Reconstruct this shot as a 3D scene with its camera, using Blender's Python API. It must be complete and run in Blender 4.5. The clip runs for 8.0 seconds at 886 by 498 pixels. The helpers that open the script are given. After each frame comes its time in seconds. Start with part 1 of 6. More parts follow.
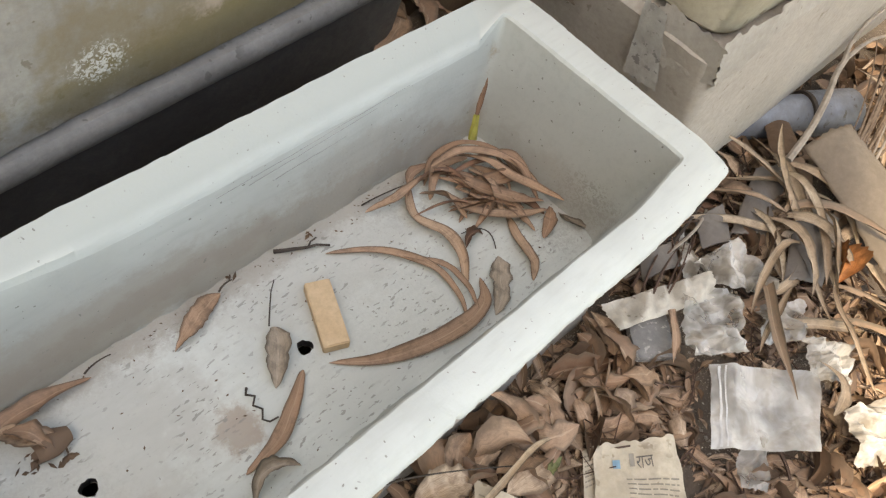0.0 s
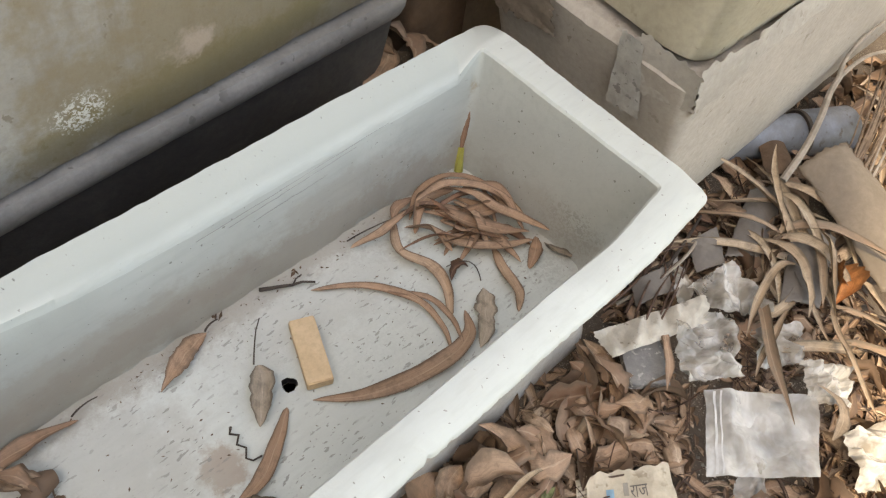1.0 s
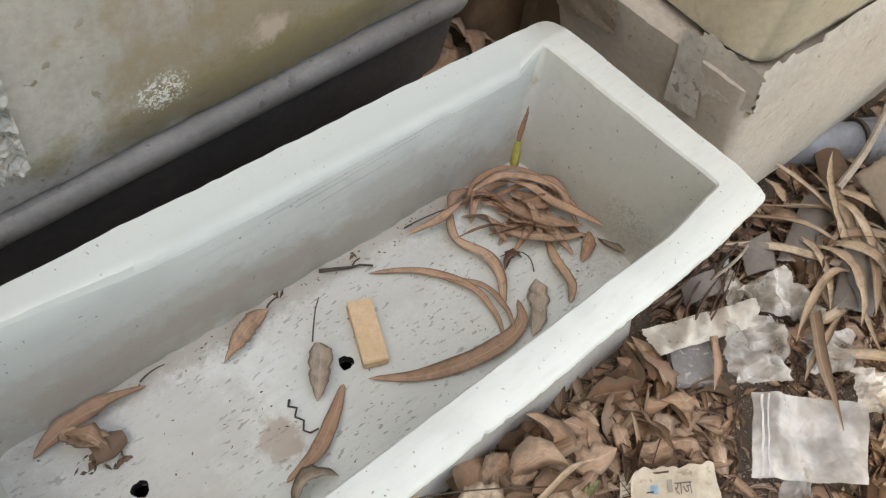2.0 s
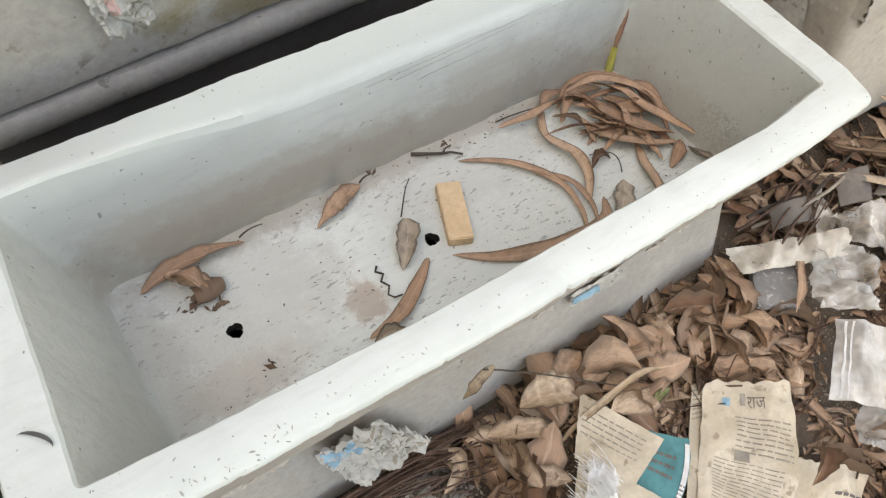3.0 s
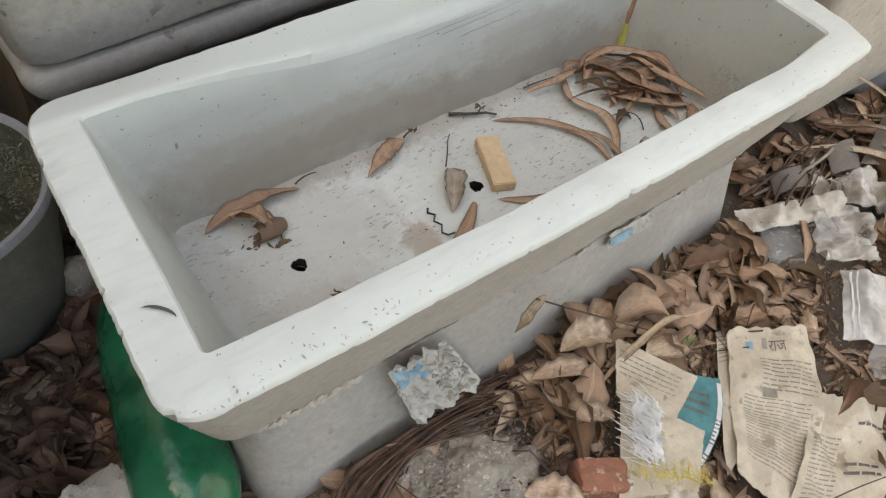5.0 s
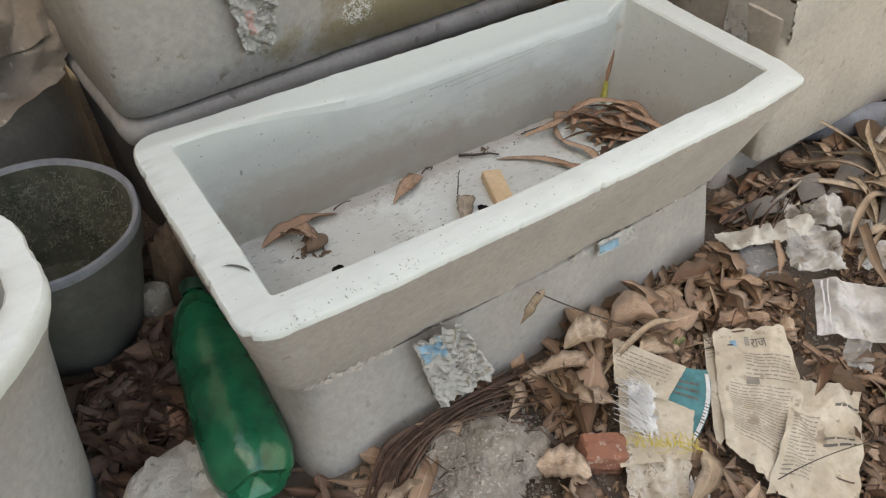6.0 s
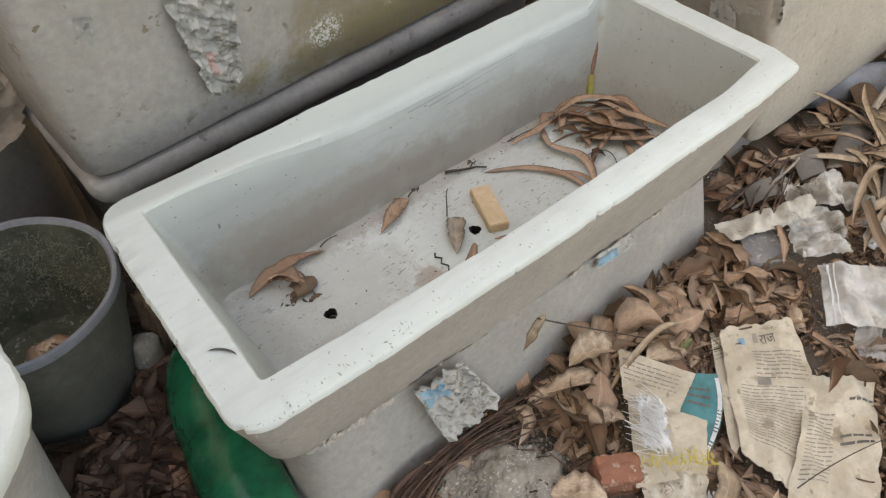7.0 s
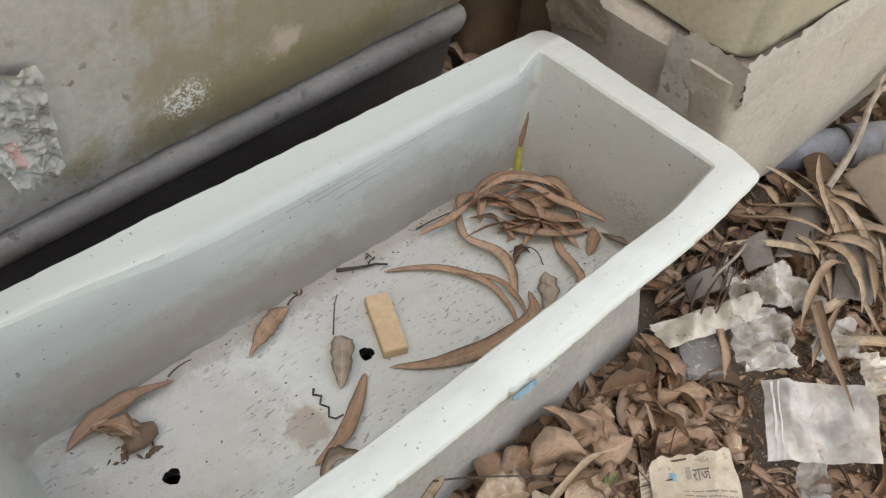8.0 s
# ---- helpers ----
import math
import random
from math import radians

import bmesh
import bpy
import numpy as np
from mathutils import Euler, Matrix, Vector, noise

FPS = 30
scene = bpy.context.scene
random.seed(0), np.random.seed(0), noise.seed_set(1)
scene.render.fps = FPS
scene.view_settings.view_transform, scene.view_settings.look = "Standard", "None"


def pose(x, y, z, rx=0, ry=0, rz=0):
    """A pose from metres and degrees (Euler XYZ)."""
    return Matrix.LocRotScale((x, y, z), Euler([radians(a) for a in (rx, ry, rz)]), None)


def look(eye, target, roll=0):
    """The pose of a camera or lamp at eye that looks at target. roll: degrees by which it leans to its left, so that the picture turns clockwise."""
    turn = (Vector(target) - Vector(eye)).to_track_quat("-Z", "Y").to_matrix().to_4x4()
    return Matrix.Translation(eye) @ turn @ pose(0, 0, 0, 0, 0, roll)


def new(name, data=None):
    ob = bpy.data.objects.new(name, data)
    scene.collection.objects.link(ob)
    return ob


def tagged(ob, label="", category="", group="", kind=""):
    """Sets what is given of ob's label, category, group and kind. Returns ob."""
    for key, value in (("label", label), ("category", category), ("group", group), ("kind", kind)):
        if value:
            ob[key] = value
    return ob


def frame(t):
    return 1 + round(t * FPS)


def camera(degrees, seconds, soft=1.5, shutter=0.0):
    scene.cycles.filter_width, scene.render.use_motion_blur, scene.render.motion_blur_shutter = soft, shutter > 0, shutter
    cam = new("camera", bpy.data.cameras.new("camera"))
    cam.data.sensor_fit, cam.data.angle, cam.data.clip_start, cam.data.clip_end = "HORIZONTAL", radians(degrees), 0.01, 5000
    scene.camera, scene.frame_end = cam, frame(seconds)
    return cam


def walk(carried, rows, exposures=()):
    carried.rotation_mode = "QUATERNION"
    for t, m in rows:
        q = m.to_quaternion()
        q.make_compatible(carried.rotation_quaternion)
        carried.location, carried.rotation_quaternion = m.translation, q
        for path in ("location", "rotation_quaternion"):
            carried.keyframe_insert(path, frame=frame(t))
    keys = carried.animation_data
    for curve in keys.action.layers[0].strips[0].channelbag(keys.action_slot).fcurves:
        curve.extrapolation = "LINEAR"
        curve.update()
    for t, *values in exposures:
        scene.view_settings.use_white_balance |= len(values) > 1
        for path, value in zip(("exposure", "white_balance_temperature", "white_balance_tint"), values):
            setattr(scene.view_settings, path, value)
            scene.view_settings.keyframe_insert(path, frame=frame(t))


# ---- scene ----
cam = camera(61.0, 8.0, 1.25)
PATH = [
    (0, (0.15, -0.123, 0.881), (1.138, 0.465, -0.756), 18.7),
    (0.5, (0.185, -0.138, 0.908), (1.182, 0.527, -0.693), 15.1),
    (1, (0.185, -0.144, 0.903), (1.157, 0.518, -0.715), 14.4),
    (1.2, (0.177, -0.144, 0.903), (1.121, 0.545, -0.719), 13.3),
    (2.5, (0.127, -0.163, 0.903), (1.002, 0.596, -0.727), 12.6),
    (3, (0.082, -0.214, 0.861), (0.816, 0.589, -0.818), 9.9),
    (3.5, (0.029, -0.21, 0.827), (0.712, 0.549, -0.893), 14.4),
    (4, (0.005, -0.2, 0.821), (0.664, 0.547, -0.914), 14.5),
    (4.5, (-0.012, -0.194, 0.81), (0.661, 0.513, -0.936), 13.8),
    (4.7, (-0.031, -0.209, 0.802), (0.783, 0.523, -0.871), 15.5),
    (5.8, (-0.18, -0.42, 0.842), (0.813, 0.623, -0.546), 6.9),
    (6, (-0.185, -0.429, 0.849), (0.776, 0.653, -0.531), 5.7),
    (6.5, (-0.185, -0.42, 0.874), (0.713, 0.67, -0.543), 2.6),
    (7, (-0.124, -0.359, 0.89), (0.794, 0.649, -0.573), 1.3),
    (7.5, (0.022, -0.265, 0.882), (0.967, 0.578, -0.667), 3.7),
    (8, (0.082, -0.199, 0.879), (1.083, 0.637, -0.637), 9.6),
]
EXPOSURES = [(0, 2.13), (1, 2.13), (2.5, 2.26), (3, 2.33), (3.5, 2.05), (4.5, 2.0), (6, 1.98), (6.5, 1.98), (7, 2.0), (7.5, 2.05), (8, 2.08)]
walk(cam, [(t, look(eye, target, roll)) for t, eye, target, roll in PATH],
     exposures=[(t, stops, 9400, 10) for t, stops in EXPOSURES])

# ---- light ----
world = bpy.data.worlds.new("sky")
scene.world = world
world.use_nodes = True
SUN = Vector((-0.92, -0.40, 1.6)).normalized()
sky = world.node_tree.nodes.new("ShaderNodeTexSky")
sky.sky_type, sky.sun_disc = "NISHITA", False
sky.sun_elevation, sky.sun_rotation = math.asin(SUN.z), math.atan2(SUN.x, SUN.y)
world.node_tree.links.new(sky.outputs[0], world.node_tree.nodes["Background"].inputs[0])
world.node_tree.nodes["Background"].inputs[1].default_value = 0.15
lamp = bpy.data.lights.new("sun", "SUN")
lamp.energy, lamp.angle, lamp.color = 1.9, radians(1.5), (1.0, 0.94, 0.85)
sun = new("sun", lamp)
sun.matrix_world = look(SUN * 6, (0, 0, 0))


# ---- materials ----
def mix(nt, fac, a, b, kind="MIX"):
    n = nt.nodes.new("ShaderNodeMix")
    n.data_type, n.blend_type = "RGBA", kind
    for sock, v in ((n.inputs[0], fac), (n.inputs[6], a), (n.inputs[7], b)):
        if isinstance(v, bpy.types.NodeSocket):
            nt.links.new(v, sock)
        elif sock.type == "RGBA":
            sock.default_value = (*v, 1)
        else:
            sock.default_value = v
    return n.outputs[2]


def ramp(nt, v, lo, hi, a=0.0, b=1.0):
    n = nt.nodes.new("ShaderNodeMapRange")
    n.interpolation_type = "SMOOTHSTEP"
    nt.links.new(v, n.inputs[0])
    for i, x in enumerate((lo, hi, a, b)):
        n.inputs[i + 1].default_value = x
    return n.outputs[0]


def noisy(nt, vec, scale, detail=5, rough=0.6, dist=0.0):
    n = nt.nodes.new("ShaderNodeTexNoise")
    nt.links.new(vec, n.inputs["Vector"])
    n.inputs["Scale"].default_value, n.inputs["Detail"].default_value = scale, detail
    n.inputs["Roughness"].default_value, n.inputs["Distortion"].default_value = rough, dist
    return n.outputs[0]


def calc(nt, op, a, b=0.0):
    n = nt.nodes.new("ShaderNodeMath")
    n.operation = op
    for sock, v in zip(n.inputs, (a, b)):
        if isinstance(v, bpy.types.NodeSocket):
            nt.links.new(v, sock)
        else:
            sock.default_value = v
    return n.outputs[0]


def blotch(nt, vec, centre, size, scale, edge=0.35):
    """A stain of its own shape round a centre: 1 inside, 0 outside, with a ragged border."""
    m = nt.nodes.new("ShaderNodeMapping")
    m.vector_type = "TEXTURE"
    nt.links.new(vec, m.inputs[0])
    m.inputs[1].default_value, m.inputs[3].default_value = centre, size
    d = nt.nodes.new("ShaderNodeVectorMath")
    d.operation = "LENGTH"
    nt.links.new(m.outputs[0], d.inputs[0])
    n = calc(nt, "MULTIPLY", calc(nt, "SUBTRACT", noisy(nt, vec, scale, 6, 0.7), 0.5), 2.4)
    return ramp(nt, calc(nt, "ADD", d.outputs["Value"], n), 1.0 - edge, 1.0 + edge, 1.0, 0.0)


def surface(name, light, dark, rough=0.85, scale=6.0, bump=0.25, grain=90.0, spots=None, spot_scale=60.0,
            spot_amount=0.30, stains=(), metal=0.0, streaks=None, streak_from=None):
    """Mottled mineral or paper surface: two tones, fine grain, spots and stains, with relief."""
    m = bpy.data.materials.new(name)
    m.use_nodes = True
    nt = m.node_tree
    p = nt.nodes["Principled BSDF"]
    vec = nt.nodes.new("ShaderNodeTexCoord").outputs["Object"]
    broad, fine = noisy(nt, vec, scale, 6, 0.62, 0.4), noisy(nt, vec, grain, 6, 0.7)
    col = mix(nt, ramp(nt, broad, 0.32, 0.68), light, dark)
    col = mix(nt, ramp(nt, fine, 0.3, 0.75, 0.0, 0.5), col, tuple(c * 0.60 for c in light))
    if streaks:
        mp = nt.nodes.new("ShaderNodeMapping")
        nt.links.new(vec, mp.inputs[0])
        mp.inputs[3].default_value = (46, 46, 4)
        run = ramp(nt, noisy(nt, mp.outputs[0], 1.0, 5, 0.6), 0.42, 0.66, 0.0, 0.75)
        if streak_from:
            sx = nt.nodes.new("ShaderNodeSeparateXYZ")
            nt.links.new(vec, sx.inputs[0])
            run = calc(nt, "MULTIPLY", run, ramp(nt, sx.outputs[0], *streak_from))
        col = mix(nt, run, col, streaks)
    if spots:
        a = ramp(nt, noisy(nt, vec, spot_scale, 3, 0.55), 0.72 - spot_amount * 0.3, 0.76 - spot_amount * 0.3)
        b = ramp(nt, noisy(nt, vec, scale * 1.7, 3, 0.5), 0.38, 0.62)
        col = mix(nt, calc(nt, "MULTIPLY", a, b), col, spots)
    for colour, centre, size, freq, power in stains:
        mark = calc(nt, "MULTIPLY", blotch(nt, vec, centre, size, freq), power)
        if freq > 200:  # flaked, with bare spots showing through
            mark = calc(nt, "MULTIPLY", mark, ramp(nt, noisy(nt, vec, 190, 3, 0.6, 1.0), 0.47, 0.55))
        col = mix(nt, mark, col, colour)
    nt.links.new(col, p.inputs["Base Color"])
    nt.links.new(ramp(nt, fine, 0.2, 0.8, rough - 0.08, min(1.0, rough + 0.1)), p.inputs["Roughness"])
    p.inputs["Metallic"].default_value = metal
    bp = nt.nodes.new("ShaderNodeBump")
    bp.inputs["Strength"].default_value, bp.inputs["Distance"].default_value = bump, 0.004
    nt.links.new(calc(nt, "ADD", calc(nt, "MULTIPLY", broad, 1.2), fine), bp.inputs["Height"])
    nt.links.new(bp.outputs[0], p.inputs["Normal"])
    return m


def limewash(name, base, dim, pits, amount, dashes=0.0, stains=(), back_tone=None, bump=0.25, rough=0.86):
    """Hand-brushed lime paint on cement: soft cloudy tone, brush marks, scattered pits, stains, and a second tone
    towards the back above a ragged edge.
    """
    m = bpy.data.materials.new(name)
    m.use_nodes = True
    nt = m.node_tree
    p = nt.nodes["Principled BSDF"]
    vec = nt.nodes.new("ShaderNodeTexCoord").outputs["Object"]
    broad, cloud, fine = noisy(nt, vec, 4.5, 4, 0.5, 0.3), noisy(nt, vec, 16, 5, 0.55, 0.2), noisy(nt, vec, 260, 3, 0.6)
    col = mix(nt, ramp(nt, broad, 0.36, 0.68), base, dim)
    col = mix(nt, ramp(nt, cloud, 0.45, 0.75, 0.0, 0.45), col, tuple(c * 0.90 for c in dim))
    mp = nt.nodes.new("ShaderNodeMapping")
    nt.links.new(vec, mp.inputs[0])
    mp.inputs[2].default_value, mp.inputs[3].default_value = (0, 0, radians(-24)), (22, 120, 120)
    brush = noisy(nt, mp.outputs[0], 1.0, 4, 0.6)
    col = mix(nt, ramp(nt, brush, 0.42, 0.72, 0.0, 0.35), col, tuple(c * 0.86 for c in dim))
    if back_tone:
        colour, low, high, back = back_tone
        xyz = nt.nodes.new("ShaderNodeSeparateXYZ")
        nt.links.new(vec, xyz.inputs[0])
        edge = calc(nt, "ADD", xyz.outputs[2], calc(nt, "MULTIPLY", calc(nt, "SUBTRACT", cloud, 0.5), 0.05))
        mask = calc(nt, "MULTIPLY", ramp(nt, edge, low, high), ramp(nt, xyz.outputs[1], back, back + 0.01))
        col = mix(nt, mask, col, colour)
    for colour, centre, size, freq, power in stains:
        mark = calc(nt, "MULTIPLY", blotch(nt, vec, centre, size, freq), power)
        if freq > 200:
            mark = calc(nt, "MULTIPLY", mark, ramp(nt, noisy(nt, vec, 190, 3, 0.6, 1.0), 0.47, 0.55))
        col = mix(nt, mark, col, colour)
    spread = ramp(nt, noisy(nt, vec, 9, 3, 0.5), 0.34, 0.62)
    hole = calc(nt, "MULTIPLY", ramp(nt, noisy(nt, vec, 165, 2, 0.5), 0.775 - amount * 0.3, 0.80 - amount * 0.3), spread)
    if dashes:
        md = nt.nodes.new("ShaderNodeMapping")
        nt.links.new(vec, md.inputs[0])
        md.inputs[2].default_value, md.inputs[3].default_value = (0, 0, radians(-32)), (90, 260, 90)
        dash = ramp(nt, noisy(nt, md.outputs[0], 1.0, 2, 0.5), 0.76 - dashes * 0.3, 0.79 - dashes * 0.3, 0.0, 0.8)
        hole = calc(nt, "MAXIMUM", hole, calc(nt, "MULTIPLY", dash, ramp(nt, noisy(nt, vec, 13, 3, 0.5, 0.6), 0.40, 0.58)))
    col = mix(nt, hole, col, pits)
    nt.links.new(col, p.inputs["Base Color"])
    p.inputs["Roughness"].default_value = rough
    bp = nt.nodes.new("ShaderNodeBump")
    bp.inputs["Strength"].default_value, bp.inputs["Distance"].default_value = bump, 0.004
    relief = calc(nt, "ADD", calc(nt, "MULTIPLY", cloud, 1.6), calc(nt, "MULTIPLY", fine, 0.30))
    relief = calc(nt, "ADD", relief, calc(nt, "MULTIPLY", brush, 0.35))
    nt.links.new(calc(nt, "SUBTRACT", relief, calc(nt, "MULTIPLY", hole, 0.5)), bp.inputs["Height"])
    nt.links.new(bp.outputs[0], p.inputs["Normal"])
    return m


def leafy(name, light, dark, pale, island=False):
    """Dry leaf: its own tone for each leaf, a paler midrib, brown flecks."""
    m = bpy.data.materials.new(name)
    m.use_nodes = True
    nt = m.node_tree
    p = nt.nodes["Principled BSDF"]
    tc = nt.nodes.new("ShaderNodeTexCoord")
    if island:
        rnd = nt.nodes.new("ShaderNodeNewGeometry").outputs["Random Per Island"]
    else:
        rnd = nt.nodes.new("ShaderNodeObjectInfo").outputs["Random"]
    col = mix(nt, rnd, light, dark)
    col = mix(nt, ramp(nt, calc(nt, "FRACT", calc(nt, "MULTIPLY", rnd, 7.3)), 0.6, 1.0, 0.0, 0.75), col, pale)
    col = mix(nt, ramp(nt, noisy(nt, tc.outputs["Object"], 70, 6, 0.7), 0.44, 0.68, 0.0, 0.75), col, tuple(c * 0.45 for c in light))
    uv = nt.nodes.new("ShaderNodeSeparateXYZ")
    nt.links.new(tc.outputs["UV"], uv.inputs[0])
    rib = calc(nt, "ABSOLUTE", calc(nt, "SUBTRACT", uv.outputs[1], 0.5))
    col = mix(nt, ramp(nt, rib, 0.015, 0.06, 0.2, 0.0), col, tuple(min(1, c * 1.4) for c in pale))
    col = mix(nt, ramp(nt, calc(nt, "ADD", rib, calc(nt, "MULTIPLY", noisy(nt, tc.outputs["Object"], 55, 3), 0.25)), 0.45, 0.60, 0.0, 0.9), col, tuple(c * 0.28 for c in light))
    grain = nt.nodes.new("ShaderNodeMapping")
    nt.links.new(tc.outputs["UV"], grain.inputs[0])
    grain.inputs[3].default_value = (5, 26, 1)
    col = mix(nt, ramp(nt, noisy(nt, grain.outputs[0], 1.0, 4, 0.65), 0.42, 0.68, 0.0, 0.55), col, tuple(c * 0.42 for c in light))
    nt.links.new(col, p.inputs["Base Color"])
    p.inputs["Roughness"].default_value = 0.72
    veins = calc(nt, "SINE", calc(nt, "MULTIPLY", calc(nt, "ADD", uv.outputs[0], calc(nt, "MULTIPLY", rib, -0.25)), 75))
    bp = nt.nodes.new("ShaderNodeBump")
    bp.inputs["Strength"].default_value, bp.inputs["Distance"].default_value = 0.5, 0.0015
    nt.links.new(calc(nt, "ADD", calc(nt, "MULTIPLY", veins, 0.02), noisy(nt, tc.outputs["Object"], 120, 4)), bp.inputs["Height"])
    nt.links.new(bp.outputs[0], p.inputs["Normal"])
    return m


def filmy(name, clean, dirt, thin_, thick):
    """Creased see-through plastic: dusty blotches, uneven thickness, fine crease lines."""
    m = bpy.data.materials.new(name)
    m.use_nodes = True
    nt = m.node_tree
    p = nt.nodes["Principled BSDF"]
    vec = nt.nodes.new("ShaderNodeTexCoord").outputs["Object"]
    blot, broad = noisy(nt, vec, 26, 5, 0.55, 0.5), noisy(nt, vec, 17, 3, 0.5)
    lines = calc(nt, "ABSOLUTE", calc(nt, "SUBTRACT", noisy(nt, vec, 24, 2, 0.45, 0.7), 0.5))
    col = mix(nt, ramp(nt, blot, 0.42, 0.62, 0.0, 0.9), clean, dirt)
    nt.links.new(col, p.inputs["Base Color"])
    nt.links.new(ramp(nt, broad, 0.36, 0.64, thin_, thick), p.inputs["Alpha"])
    nt.links.new(ramp(nt, blot, 0.35, 0.65, 0.22, 0.6), p.inputs["Roughness"])
    bp = nt.nodes.new("ShaderNodeBump")
    bp.inputs["Strength"].default_value, bp.inputs["Distance"].default_value = 0.8, 0.006
    nt.links.new(calc(nt, "ADD", calc(nt, "MULTIPLY", lines, 2.2), calc(nt, "MULTIPLY", blot, 0.5)), bp.inputs["Height"])
    nt.links.new(bp.outputs[0], p.inputs["Normal"])
    return m


def plain(name, colour, rough=0.5, alpha=1.0, transmission=0.0, vary=0.25, scale=40.0, ior=1.45):
    m = bpy.data.materials.new(name)
    m.use_nodes = True
    nt = m.node_tree
    p = nt.nodes["Principled BSDF"]
    vec = nt.nodes.new("ShaderNodeTexCoord").outputs["Object"]
    n = noisy(nt, vec, scale, 5, 0.6)
    nt.links.new(mix(nt, ramp(nt, n, 0.35, 0.7), colour, tuple(c * (1 - vary) for c in colour)), p.inputs["Base Color"])
    p.inputs["Roughness"].default_value, p.inputs["Alpha"].default_value = rough, alpha
    p.inputs["Transmission Weight"].default_value, p.inputs["IOR"].default_value = transmission, ior
    if transmission:
        p.inputs["Coat Weight"].default_value, p.inputs["Coat Roughness"].default_value = 0.3, 0.14
    return m


FLOORSTAINS = (((0.20, 0.19, 0.17), (0.115, 0.13, 0.18), (0.06, 0.09, 0.02), 240, 0.14),
               ((0.30, 0.32, 0.31), (0.49, 0.13, 0.18), (0.11, 0.08, 0.02), 230, 0.12),
               ((0.22, 0.18, 0.14), (0.62, 0.205, 0.18), (0.10, 0.03, 0.02), 250, 0.2),
               ((0.24, 0.23, 0.21), (0.70, 0.06, 0.18), (0.035, 0.03, 0.02), 250, 0.25),
               ((0.26, 0.22, 0.18), (0.30, 0.225, 0.18), (0.20, 0.02, 0.02), 250, 0.2),
               ((0.30, 0.21, 0.15), (0.276, 0.100, 0.18), (0.020, 0.024, 0.02), 70, 0.65),
               ((0.36, 0.29, 0.245), (0.13, 0.085, 0.18), (0.055, 0.024, 0.02), 50, 0.5),
               ((0.33, 0.30, 0.26), (0.40, 0.240, 0.18), (0.36, 0.022, 0.02), 60, 0.75),
               ((0.38, 0.37, 0.335), (0.16, 0.16, 0.18), (0.11, 0.09, 0.02), 34, 0.5),
               ((0.40, 0.395, 0.36), (0.45, 0.19, 0.18), (0.12, 0.05, 0.02), 30, 0.45),
               ((0.34, 0.32, 0.29), (0.75, 0.10, 0.18), (0.03, 0.13, 0.02), 35, 0.6),
               ((0.36, 0.34, 0.30), (0.07, 0.13, 0.18), (0.03, 0.12, 0.02), 40, 0.6))
WALLSTAINS = (((0.28, 0.20, 0.11), (0.738, 0.252, 0.245), (0.008, 0.008, 0.055), 45, 0.6),
              ((0.31, 0.27, 0.225), (0.22, 0.245, 0.235), (0.20, 0.02, 0.035), 26, 0.5),
              ((0.20, 0.195, 0.17), (0.737, 0.06, 0.215), (0.014, 0.045, 0.03), 240, 0.5),
              ((0.33, 0.30, 0.255), (0.55, 0.25, 0.255), (0.09, 0.02, 0.03), 40, 0.4),
              ((0.31, 0.275, 0.23), (0.40, 0.245, 0.203), (0.45, 0.02, 0.032), 22, 0.65),
              ((0.34, 0.325, 0.29), (0.745, 0.10, 0.20), (0.02, 0.15, 0.035), 30, 0.6))
BASIN = limewash("whitewashed cement", (0.455, 0.477, 0.445), (0.405, 0.42, 0.388), (0.22, 0.215, 0.195), 0.25, stains=WALLSTAINS, back_tone=((0.458, 0.482, 0.453), 0.295, 0.338, 0.232), bump=0.4)
BASINFLOOR = limewash("flecked whitewash", (0.555, 0.587, 0.555), (0.49, 0.515, 0.483), (0.26, 0.255, 0.235), 0.30, 0.45, FLOORSTAINS, bump=0.4)
# The rim's second tone is greyer and lies along the back only.
RIM = limewash("white limewash", (0.545, 0.577, 0.545), (0.51, 0.538, 0.503), (0.27, 0.265, 0.24), 0.16, back_tone=((0.415, 0.436, 0.407), 0.0, 0.1, 0.254), bump=0.25, rough=0.85)
OUTER = surface("bare cement", (0.43, 0.395, 0.355), (0.36, 0.33, 0.295), 0.92, 7, 0.3, 130, (0.27, 0.24, 0.21), 60, 0.2)
LOWER = surface("grey cement", (0.40, 0.378, 0.35), (0.32, 0.302, 0.28), 0.92, 6, 0.35, 110, (0.24, 0.23, 0.22), 55, 0.25)
REAR = surface("stained cement", (0.42, 0.395, 0.36), (0.34, 0.318, 0.285), 0.9, 9, 0.45, 100, (0.19, 0.16, 0.115), 60, 0.30,
               stains=(((0.26, 0.205, 0.13), (0.60, 0.41, 0.41), (0.27, 0.07, 0.20), 16, 0.85),
                       ((0.20, 0.155, 0.07), (0.47, 0.41, 0.33), (0.24, 0.07, 0.035), 22, 0.7),
                       ((0.46, 0.36, 0.29), (0.475, 0.43, 0.378), (0.028, 0.04, 0.022), 40, 0.9),
                       ((0.66, 0.64, 0.60), (0.350, 0.41, 0.360), (0.026, 0.04, 0.020), 240, 0.95)), streaks=(0.235, 0.195, 0.15), streak_from=(0.20, 0.45))
LEDGE = surface("weathered cement edge", (0.34, 0.328, 0.31), (0.23, 0.22, 0.21), 0.6, 9, 0.3, 110, (0.17, 0.16, 0.15), 60, 0.3)
